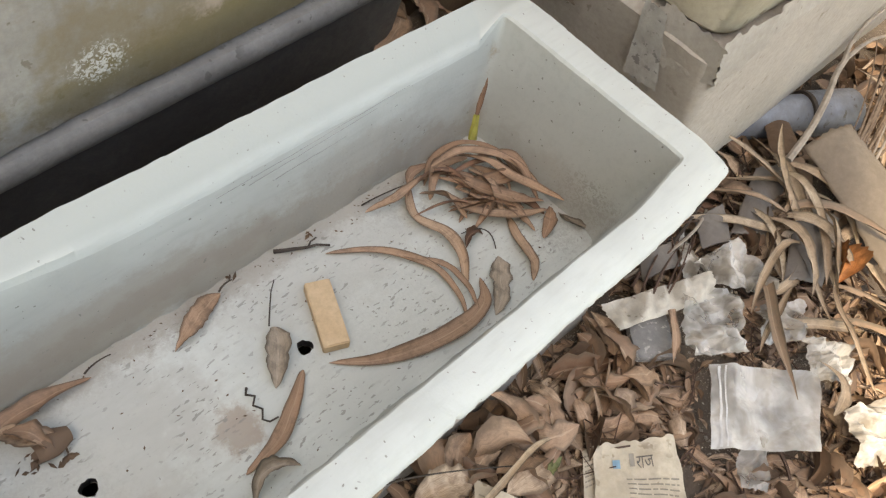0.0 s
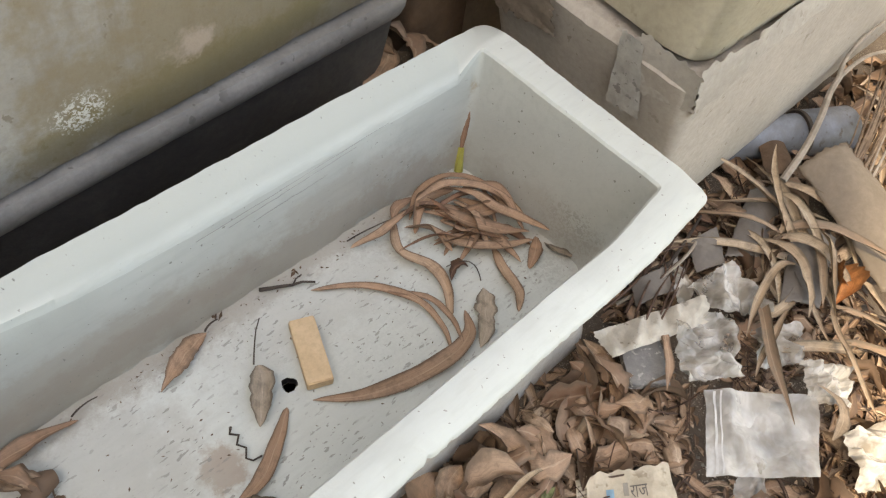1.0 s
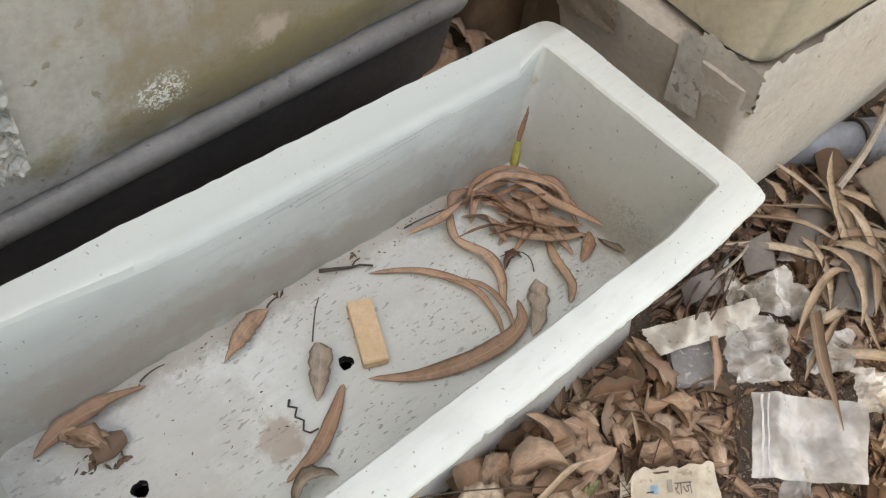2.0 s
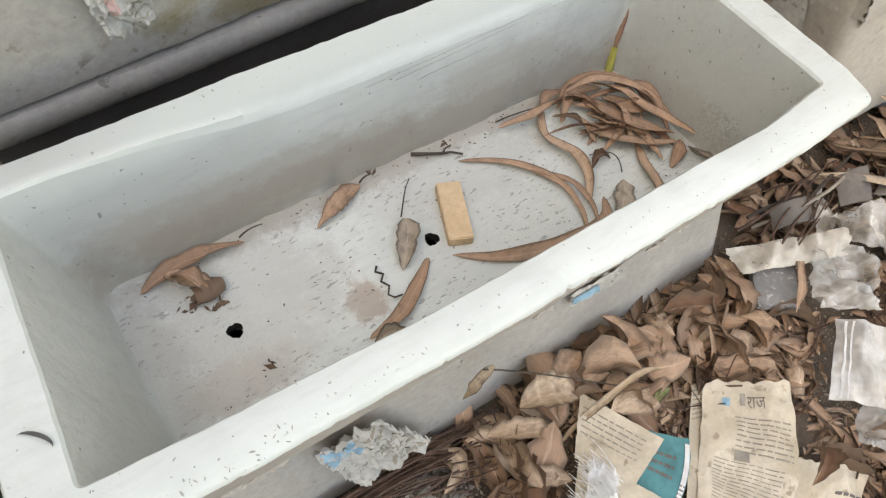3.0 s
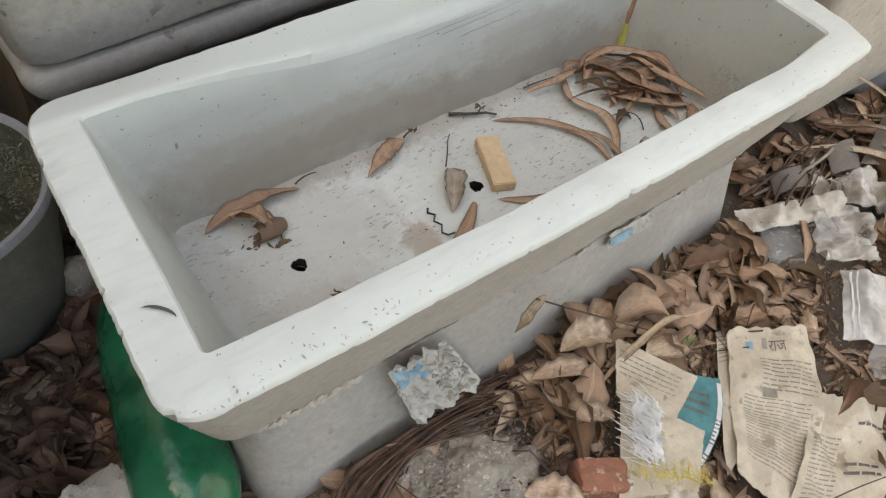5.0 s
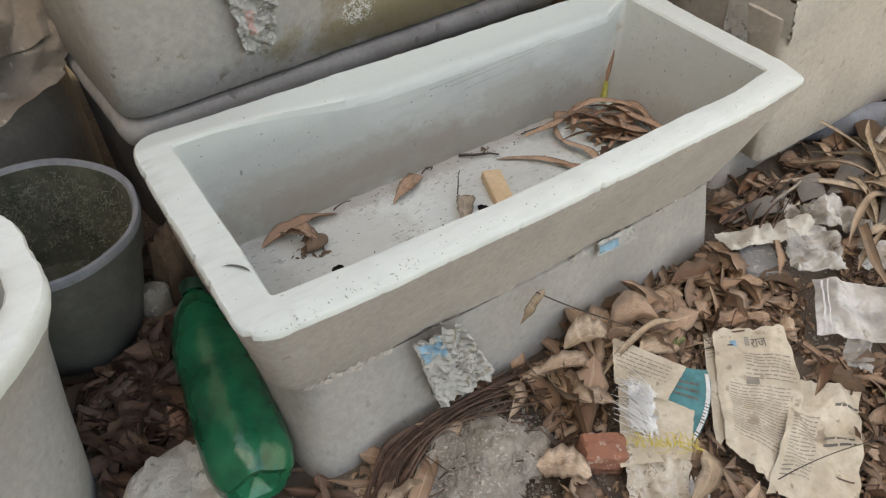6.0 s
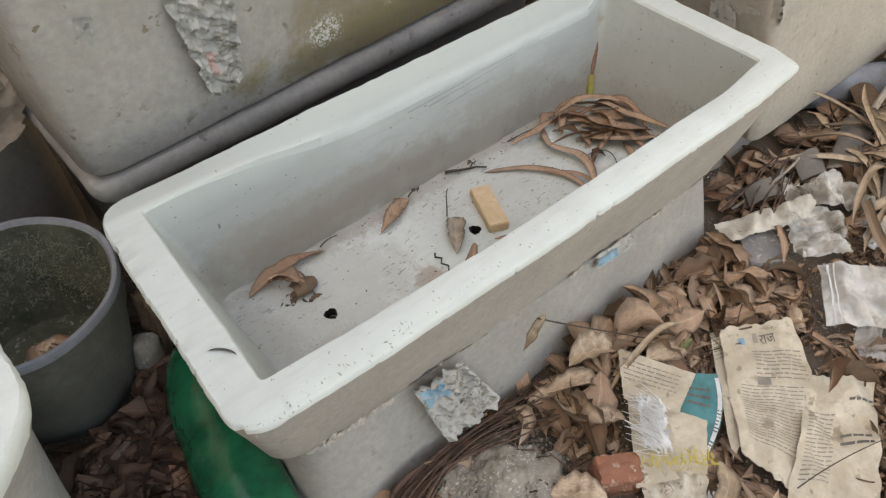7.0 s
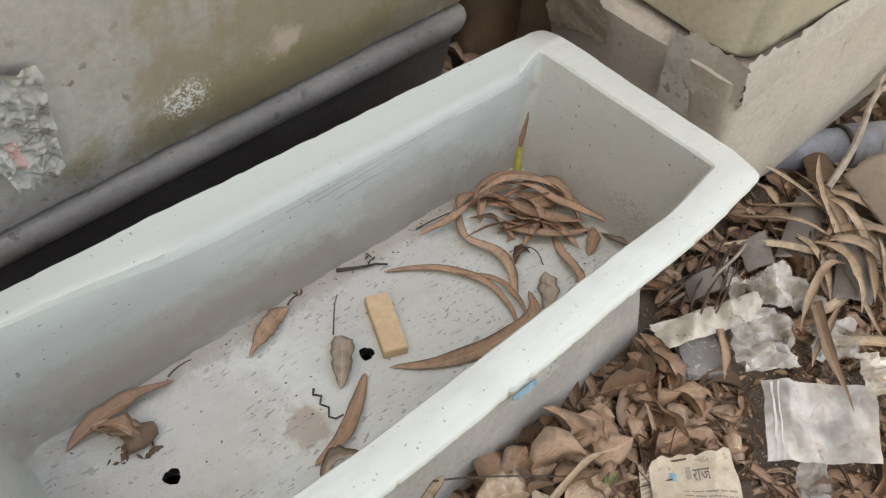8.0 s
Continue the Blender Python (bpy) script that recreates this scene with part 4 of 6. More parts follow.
lay_leaf(0.724, 0.081, 0.742, 0.041, -0.012, 0.009, F, 0.004, "strap", GREYLEAF, "dark curled leaf strip in the trough's corner", IN, 53, 0.6, 0.5)
lay_leaf(0.247, 0.034, 0.299, 0.034, 0.014, 0.016, F, 0.012, "oval", GREYLEAF, "half-curled dark dry leaf by the front wall", IN, 54, 0.8, 0.5)


def curled_leaf(at, r, material, label):
    bm = bmesh.new()
    rows = []
    for i in range(8):
        t = i / 7
        row = []
        for k in range(13):
            a = 0.3 + 4.9 * k / 12
            rad = r * (0.55 + 0.6 * math.sin(math.pi * (0.15 + 0.8 * t))) * (1 + 0.14 * noise.noise(Vector((t * 3, a, at[0] * 9))))
            row.append(bm.verts.new((at[0] + (t - 0.5) * r * 2.6 + 0.2 * r * math.sin(a), at[1] + rad * math.cos(a), at[2] + rad * (1 + math.sin(a)) * 0.62)))
        rows.append(row)
    for a, b in zip(rows, rows[1:]):
        for k in range(12):
            bm.faces.new((a[k], a[k + 1], b[k + 1], b[k]))
    return tagged(part("curled_leaf", bm, material), label, "leaf", IN)


lay_leaf(0.594, 0.112, 0.624, 0.114, 0.008, 0.014, F, 0.006, "oval", LITTERD, "small dark curled leaf on the trough's floor", IN, 55, 0.6, 0.5)
curled_leaf((0.146, 0.188, F), 0.012, LEAF, "rolled tan dry leaf on the trough's floor")


def twig(name, pts, r0, r1, material, label, category="twig", group=""):
    return tagged(part(name, tube([Vector(p) for p in pts], r0, r1), material), label, category, group)


twig("twig", [(0.418, 0.236, F + 0.003), (0.428, 0.229, F + 0.005), (0.437, 0.226, F + 0.003), (0.449, 0.218, F + 0.005), (0.460, 0.215, F + 0.004), (0.472, 0.207, F + 0.002)], 0.0024, 0.0012, TWIG, "short dark twig on the trough's floor")
twig("twig", [(0.450, 0.218, F + 0.004), (0.456, 0.221, F + 0.007), (0.463, 0.220, F + 0.010)], 0.0013, 0.0008, TWIG, "side shoot of the short dark twig")
twig("twig", [(0.305, 0.127, F + 0.003), (0.300, 0.121, F + 0.005), (0.306, 0.115, F + 0.004), (0.299, 0.108, F + 0.005), (0.304, 0.100, F + 0.004), (0.298, 0.092, F + 0.003), (0.302, 0.086, F + 0.003), (0.311, 0.085, F + 0.002)], 0.0014, 0.0010, TWIG, "short kinked dark twig on the trough's floor")
twig("leaf_stalk", [(0.361, 0.167, F + 0.003), (0.366, 0.173, F + 0.010), (0.375, 0.184, F + 0.012), (0.385, 0.196, F + 0.008), (0.397, 0.207, F + 0.004)], 0.0009, 0.0006, TWIG, "thin dark stalk of the pale oval leaf")
twig("leaf_stalk", bez((0.200, 0.230, F + 0.004), (0.213, 0.233, F + 0.010), (0.228, 0.232, F + 0.006), 6), 0.0011, 0.0006, TWIG, "thin dark stalk of a tan leaf")
twig("leaf_stalk", bez((0.345, 0.229, F + 0.004), (0.352, 0.232, F + 0.010), (0.362, 0.231, F + 0.008), 6), 0.0013, 0.0008, TWIG, "thin dark stalk of a small leaf")
twig("leaf_stalk", bez((0.535, 0.228, F + 0.002), (0.56, 0.226, F + 0.006), (0.60, 0.215, F + 0.010), 6), 0.0010, 0.0006, TWIG, "thin dark stalk against the back wall")
twig("leaf_stalk", bez((0.620, 0.090, F + 0.003), (0.640, 0.120, F + 0.012), (0.600, 0.128, F + 0.006), 8), 0.0008, 0.0006, TWIG, "thin dark stalk of the grey oval leaf")
twig("green_stalk", spline(((0.718, 0.226, F), (0.722, 0.231, F + 0.015), (0.726, 0.236, F + 0.032)), 8), 0.0056, 0.0042, STUB, "yellow-green plant stalk standing in the corner", "stalk")
curve_leaf([(0.724, 0.234, F + 0.026), (0.730, 0.240, F + 0.060), (0.735, 0.245, F + 0.098)], 0.0085, LITTERD, "dark brown dry leaf standing in the trough's corner", IN, 58, 0.4, 0.3)


def crumbs():
    rnd = random.Random(8)
    verts, faces = [], []
    spots = [(0.124, 0.179, 9, 0.006), (0.146, 0.173, 9, 0.006), (0.164, 0.085, 5, 0.0055), (0.052, 0.160, 2, 0.005), (0.365, 0.238, 4, 0.006), (0.47, 0.232, 4, 0.006)]
    lots = [(x + rnd.gauss(0, 0.006), y + rnd.gauss(0, 0.006), rnd.uniform(0.2, 0.75) * r) for x, y, n, r in spots for _ in range(n)]
    lots += [(rnd.uniform(0.07, 0.72), 0.236 - abs(rnd.gauss(0, 0.012)), rnd.uniform(0.0006, 0.0016)) for _ in range(60)]
    lots += [(rnd.uniform(0.06, 0.72), rnd.uniform(0.03, 0.235), rnd.uniform(0.0006, 0.0015)) for _ in range(110)]
    for x, y, r in lots:
        b = len(verts)
        a, e = rnd.uniform(0, 6.3), rnd.uniform(0.35, 1.0)
        for dx, dy, dz in ((1.6, 0, 0), (0, e, 0), (-1.6, 0, 0), (0, -e, 0), (0.3, 0, 0.8), (0, 0, -0.5)):
            q = rnd.uniform(0.5, 1.25) * r
            verts.append((x + (dx * math.cos(a) - dy * math.sin(a)) * q, y + (dx * math.sin(a) + dy * math.cos(a)) * q, FLOOR_Z + 0.3 * r + dz * q))
        faces += [(b + k, b + (k + 1) % 4, b + 4) for k in range(4)] + [(b + (k + 1) % 4, b + k, b + 5) for k in range(4)]
    me = bpy.data.meshes.new("crumbs")
    me.from_pydata(verts, [], faces)
    me.materials.append(BROWN)
    tagged(new("crumbs", me), "dark crumbs of soil and leaf on the trough's floor", "dirt", kind="stuff")


crumbs()


def wood_block():
    bm = bmesh.new()
    bmesh.ops.create_cube(bm, size=1)
    moved(bm, Matrix.Diagonal((0.077, 0.0275, 0.014, 1)))
    bmesh.ops.bevel(bm, geom=bm.edges[:], offset=0.0012, segments=2, affect="EDGES")
    moved(bm, pose(0.4130, 0.1405, FLOOR_Z + 0.0072, 0, 0, 67))
    tagged(part("wood_block", bm, WOOD), "small pale wooden block on the trough's floor", "wood block")


wood_block()


# ---- paper, film and board ----
class Sheet:
    """A creased sheet between four corners: (u, v) from the first corner to the second and to the fourth."""

    def __init__(self, c00, c10, c11, c01, amp, freq, seed, bulge=0.0, crumple=False):
        self.c = [Vector(p) for p in (c00, c10, c11, c01)]
        self.amp, self.freq, self.seed, self.bulge, self.crumple = amp, freq, seed, bulge, crumple
        self.arch = 0.0
        self.n = (self.c[1] - self.c[0]).cross(self.c[3] - self.c[0]).normalized()
        if self.n.z < -0.2:
            self.n = -self.n
        self.across = (self.c[1] - self.c[0]).normalized()
        rnd = random.Random(seed)
        self.folds = [(Vector((rnd.gauss(0, 1), rnd.gauss(0, 1), rnd.gauss(0, 1))).normalized(), rnd.uniform(0.5, 2.6), rnd.uniform(0.25, 0.6), rnd.random()) for _ in range(9)]

    def at(self, u, v, off=0.0):
        a, b, c, d = self.c
        p = a * (1 - u) * (1 - v) + b * u * (1 - v) + c * u * v + d * (1 - u) * v
        p = p + self.across * (self.bulge * 4 * v * (1 - v) * u)
        p = p + self.n * (self.arch * 4 * u * (1 - u))
        q = p * self.freq + Vector((self.seed * 3.7, self.seed, 0))
        if self.crumple:
            r = abs(noise.noise(q)) + 0.42 * abs(noise.noise(q * 2.3)) + 0.13 * abs(noise.noise(q * 5.1))
            return p + self.n * (self.amp * max(-0.3, 1.0 - 1.5 * r) + off)
        warp = 0.12 * noise.noise(q * 0.6)
        r = 0.0
        for d, f, w, ph in self.folds:
            s = p.dot(d) * f * self.freq * 0.45 + ph + warp * f
            r += w / f * (4 * abs(s - math.floor(s) - 0.5) - 1)
        r += 0.30 * noise.noise(q * 0.25) - 0.34 * abs(noise.noise(q * 0.9)) - 0.16 * abs(noise.noise(q * 2.1)) + 0.16
        p = p + self.n * (self.amp * (0.5 + 0.55 * r) + off)
        return p

    def build(self, name, material, label, category, group="", nu=40, nv=40, parent=None, ragged=0.02, thick=0.0, kind=""):
        verts, faces = [], []
        for j in range(nv + 1):
            for i in range(nu + 1):
                u, v = i / nu, j / nv
                if i in (0, nu):
                    u += ragged * noise.noise(Vector((v * 9, self.seed, i * 3.0)))
                if j in (0, nv):
                    v += ragged * noise.noise(Vector((u * 9, self.seed, j * 3.0 + 5)))
                verts.append(self.at(u, v))
        w = nu + 1
        faces = [(j * w + i, j * w + i + 1, (j + 1) * w + i + 1, (j + 1) * w + i) for j in range(nv) for i in range(nu)]
        me = bpy.data.meshes.new(name)
        me.from_pydata(verts, [], faces)
        me.materials.append(material)
        me.polygons.foreach_set("use_smooth", [True] * len(me.polygons))
        me.set_sharp_from_angle(angle=radians(28))
        ob = new(name, me)
        if thick:
            s = ob.modifiers.new("thickness", "SOLIDIFY")
            s.thickness = thick
        if parent:
            hang(ob, parent)
            return tagged(ob, label)
        return tagged(ob, label, category, group, kind)

    def patch(self, name, u0, u1, v0, v1, material, parent, nu=6, nv=2, off=0.0009, label=""):
        """A printed area that follows the sheet."""
        verts = [self.at(u0 + (u1 - u0) * i / nu, v0 + (v1 - v0) * j / nv, off) for j in range(nv + 1) for i in range(nu + 1)]
        w = nu + 1
        me = bpy.data.meshes.new(name)
        me.from_pydata(verts, [], [(j * w + i, j * w + i + 1, (j + 1) * w + i + 1, (j + 1) * w + i) for j in range(nv) for i in range(nu)])
        me.materials.append(material)
        return tagged(hang(new(name, me), parent), label)

    def lines(self, u0, u1, v0, v1, count, material, parent, seed=0, fill=0.45):
        """Unreadable print: a bar for each line, joined into one part."""
        rnd = random.Random(seed)
        verts, faces = [], []
        for k in range(count):
            v = v0 + (v1 - v0) * (k + 0.5) / count
            h = (v1 - v0) / count * fill * 0.5
            u = u0
            while u < u1 - 0.02:
                e = min(u1, u + rnd.uniform(0.05, 0.16))
                b = len(verts)
                for uu in (u, (u + e) / 2, e):
                    verts += [self.at(uu, v - h, 0.0009), self.at(uu, v + h, 0.0009)]
                faces += [(b, b + 2, b + 3, b + 1), (b + 2, b + 4, b + 5, b + 3)]
                u = e + 0.02
        me = bpy.data.meshes.new("print")
        me.from_pydata(verts, [], faces)
        me.materials.append(material)
        hang(new("print", me), parent)

    def words(self, text, u, v, height, material, parent, aspect=1.0):
        """Readable lettering laid along the sheet."""
        curve = bpy.data.curves.new("lettering", "FONT")
        curve.body = text
        tmp = bpy.data.objects.new("lettering", curve)
        me = bpy.data.meshes.new_from_object(tmp)
        bpy.data.objects.remove(tmp)
        for vert in me.vertices:
            vert.co = self.at(u + vert.co.x * height * aspect, v - vert.co.y * height, 0.0011)
        me.materials.clear()
        me.materials.append(material)
        hang(new("lettering", me), parent)


def newspapers():
    s = Sheet((0.616, -0.139, 0.024), (0.704, -0.198, 0.022), (0.478, -0.350, 0.024), (0.474, -0.272, 0.020), 0.010, 26, 3, 0.030)
    ob = s.build("newspaper", NEWS, "yellowed torn newspaper page lying on dead leaves", "newspaper", "newspaper scraps", 60, 80)
    s.words("राज", 0.50, 0.15, 0.10, INK, ob, 1.3)
    s.patch("emblem", 0.22, 0.31, 0.10, 0.15, BLUEINK, ob, 2, 2)
    s.patch("crest", 0.42, 0.48, 0.07, 0.14, INKP, ob, 2, 2)
    s.lines(0.35, 0.95, 0.20, 0.42, 8, INKP, ob, 1, 0.3)
    s.lines(0.15, 0.85, 0.46, 0.86, 20, INKP, ob, 2, 0.24)
    s.patch("stain", 0.35, 0.50, 0.40, 0.46, INKP, ob, 3, 2)
    under = Sheet((0.604, -0.134, 0.015), (0.640, -0.152, 0.016), (0.500, -0.262, 0.014), (0.462, -0.270, 0.013), 0.006, 16, 5)
    ob = under.build("newspaper", NEWS, "narrow folded newspaper edge under the page", "newspaper", "newspaper scraps", 12, 30)
    under.lines(0.05, 0.4, 0.03, 0.25, 7, INKP, ob, 3, 0.35)
    b = Sheet((0.640, -0.268, 0.020), (0.712, -0.330, 0.018), (0.540, -0.425, 0.018), (0.458, -0.345, 0.018), 0.012, 30, 7)
    ob = b.build("newspaper", NEWS, "creased buff newspaper scrap with broken print", "newspaper", "newspaper scraps", 60, 60)
    b.lines(0.62, 0.98, 0.16, 0.20, 1, INK, ob, 4, 0.5)
    b.lines(0.55, 0.92, 0.44, 0.57, 2, INK, ob, 5, 0.35)
    b.lines(0.08, 0.44, 0.30, 0.85, 18, INKP, ob, 6, 0.3)
    # folded leaflet with a teal panel
    f = Sheet((0.467, -0.072, 0.036), (0.514, -0.168, 0.040), (0.444, -0.190, 0.046), (0.412, -0.128, 0.040), 0.006, 14, 9)
    ob = f.build("leaflet", NEWS, "folded buff leaflet with small print", "leaflet", "newspaper scraps", 24, 16)
    f.lines(0.05, 0.85, 0.15, 0.62, 5, INKP, ob, 7, 0.25)
    g = Sheet((0.420, -0.128, 0.034), (0.472, -0.218, 0.034), (0.412, -0.262, 0.026), (0.335, -0.215, 0.022), 0.007, 14, 11)
    g.build("leaflet", NEWS, "lower fold of the buff leaflet", "leaflet", "newspaper scraps", 24, 20)
    t = Sheet((0.506, -0.138, 0.024), (0.549, -0.184, 0.022), (0.440, -0.246, 0.018), (0.440, -0.192, 0.022), 0.006, 14, 13, 0.012)
    ob = t.build("leaflet", TEAL, "teal printed leaflet panel with frayed edge", "leaflet", "newspaper scraps", 20, 24)
    t.lines(0.2, 0.75, 0.18, 0.5, 3, INK, ob, 8, 0.35)
    t.patch("white_margin", 0.90, 0.985, 0.05, 0.95, WHITEP, ob, 2, 16)
    t.lines(0.90, 0.985, 0.45, 0.95, 12, INK, ob, 12, 0.4)
    # paper pasted to the lower trough
    p = Sheet((0.153, -0.006, 0.184), (0.222, -0.008, 0.180), (0.288, -0.020, 0.046), (0.195, -0.020, 0.044), 0.014, 120, 15)
    p.n = Vector((0, -1, 0.1)).normalized()
    ob = p.build("paper_scrap", NEWSG, "crumpled wet newspaper scrap stuck to the cement", "paper scrap", "stuck paper", 56, 64, ragged=0.03)
    p.patch("blue_print", 0.05, 0.5, 0.06, 0.28, BLUEINK, ob, 10, 6, 0.0012)
    p.lines(0.5, 0.95, 0.05, 0.95, 14, INKP, ob, 9, 0.3)
    q = Sheet((0.470, -0.001, 0.170), (0.548, -0.001, 0.164), (0.560, -0.006, 0.136), (0.474, -0.006, 0.146), 0.003, 40, 17, crumple=True)
    q.n = Vector((0, -1, 0.1)).normalized()
    ob = q.build("paper_scrap", NEWSG, "small torn paper scrap with blue print in the joint", "paper scrap", "stuck paper", 18, 10, ragged=0.1)
    q.patch("blue_print", 0.02, 0.5, 0.25, 0.85, BLUEINK, ob, 8, 4, 0.0012)
    # paper on the stack behind
    r = Sheet((0.136, 0.368, 0.492), (0.218, 0.377, 0.474), (0.212, 0.384, 0.362), (0.168, 0.382, 0.350), 0.014, 120, 19)
    r.n = Vector((0, -1, 0.1)).normalized()
    ob = r.build("paper_scrap", NEWSG, "crumpled torn newspaper stuck on the stained trough", "paper scrap", "stuck paper", 56, 64, ragged=0.05)
    r.lines(0.55, 0.97, 0.3, 0.95, 14, INKP, ob, 10, 0.3)
    r.patch("faded_red_print", 0.25, 0.42, 0.55, 0.8, plain("faded red print", (0.50, 0.34, 0.31), 0.85), ob, 6, 8, 0.001)
    r2 = Sheet((0.045, 0.366, 0.505), (0.064, 0.368, 0.500), (0.060, 0.374, 0.468), (0.048, 0.372, 0.472), 0.005, 60, 21, crumple=True)
    r2.n = Vector((0, -1, 0.1)).normalized()
    r2.build("paper_scrap", NEWSG, "small pale paper scrap stuck on the stained trough", "paper scrap", "stuck paper", 10, 12, ragged=0.1)
    # paper on the stack beyond the end
    a = Sheet((0.868, 0.158, 0.388), (0.868, 0.128, 0.388), (0.888, 0.100, 0.280), (0.886, 0.150, 0.276), 0.004, 34, 23)
    a.n = Vector((-1, -0.15, 0.3)).normalized()
    a.build("paper_scrap", NEWSG, "grey wrinkled paper strip hanging on the buff trough's end", "paper scrap", "stuck paper", 24, 44, ragged=0.06)
    c = Sheet((0.874, 0.140, 0.396), (0.874, 0.052, 0.392), (0.886, 0.046, 0.335), (0.882, 0.120, 0.318), 0.003, 30, 25)
    c.n = Vector((-1, -0.3, 0.4)).normalized()
    c.build("paper_scrap", SLABPAPER, "wrinkled buff paper pasted over the trough's corner", "paper scrap", "stuck paper", 48, 40, ragged=0.10)
    d = Sheet((0.884, 0.058, 0.392), (1.010, 0.056, 0.392), (0.995, 0.045, 0.345), (0.890, 0.044, 0.322), 0.004, 26, 27)
    d.n = Vector((-0.1, -1, 0.3)).normalized()
    d.build("paper_scrap", SLABPAPER, "buff paper edge hanging over the trough's side", "paper scrap", "stuck paper", 48, 30, ragged=0.10)
    e = Sheet((1.005, 0.056, 0.394), (1.30, 0.052, 0.394), (1.30, 0.041, 0.362), (1.000, 0.046, 0.356), 0.003, 24, 29)
    e.n = Vector((0, -1, 0.4)).normalized()
    e.build("paper_scrap", SLABPAPER, "paper strip pasted along the joint", "paper scrap", "stuck paper", 70, 16, ragged=0.08)
    h = Sheet((0.868, 0.365, 0.398), (0.858, 0.265, 0.394), (0.876, 0.240, 0.315), (0.880, 0.345, 0.295), 0.012, 30, 35)
    h.n = Vector((-0.8, -0.2, 0.6)).normalized()
    h.build("paper_scrap", PAPERB, "crumpled brown paper on the trough's far corner", "paper scrap", "stuck paper", 40, 40, ragged=0.12)
    # brown paper over the far pot
    k = Sheet((-0.34, 0.62, 0.415), (0.022, 0.71, 0.405), (0.012, 0.610, 0.320), (-0.30, 0.520, 0.290), 0.034, 20, 31)
    k.build("brown_paper", PAPERB, "crumpled brown packing paper over the far pot", "paper", "", 80, 70, ragged=0.05)
    k = Sheet((-0.31, 0.575, 0.330), (0.016, 0.645, 0.330), (-0.012, 0.580, 0.272), (-0.250, 0.490, 0.215), 0.024, 26, 33)
    ob = k.build("brown_paper", PAPERB, "torn lower layer of brown packing paper with a pale patch", "paper", "", 80, 60, ragged=0.09)
    k.patch("pale_patch", 0.30, 0.52, 0.55, 0.92, NEWSG, ob, 14, 12, 0.0012, "pale worn patch of paper")


newspapers()


SACK = surface("mud-stained cream sack", (0.60, 0.55, 0.46), (0.40, 0.33, 0.245), 0.8, 45, 0.4, 160, (0.23, 0.17, 0.12), 130, 0.5)
STRIPP = surface("dirty white paper", (0.56, 0.525, 0.46), (0.44, 0.41, 0.35), 0.85, 18, 0.3, 110, (0.27, 0.24, 0.20), 70, 0.4)


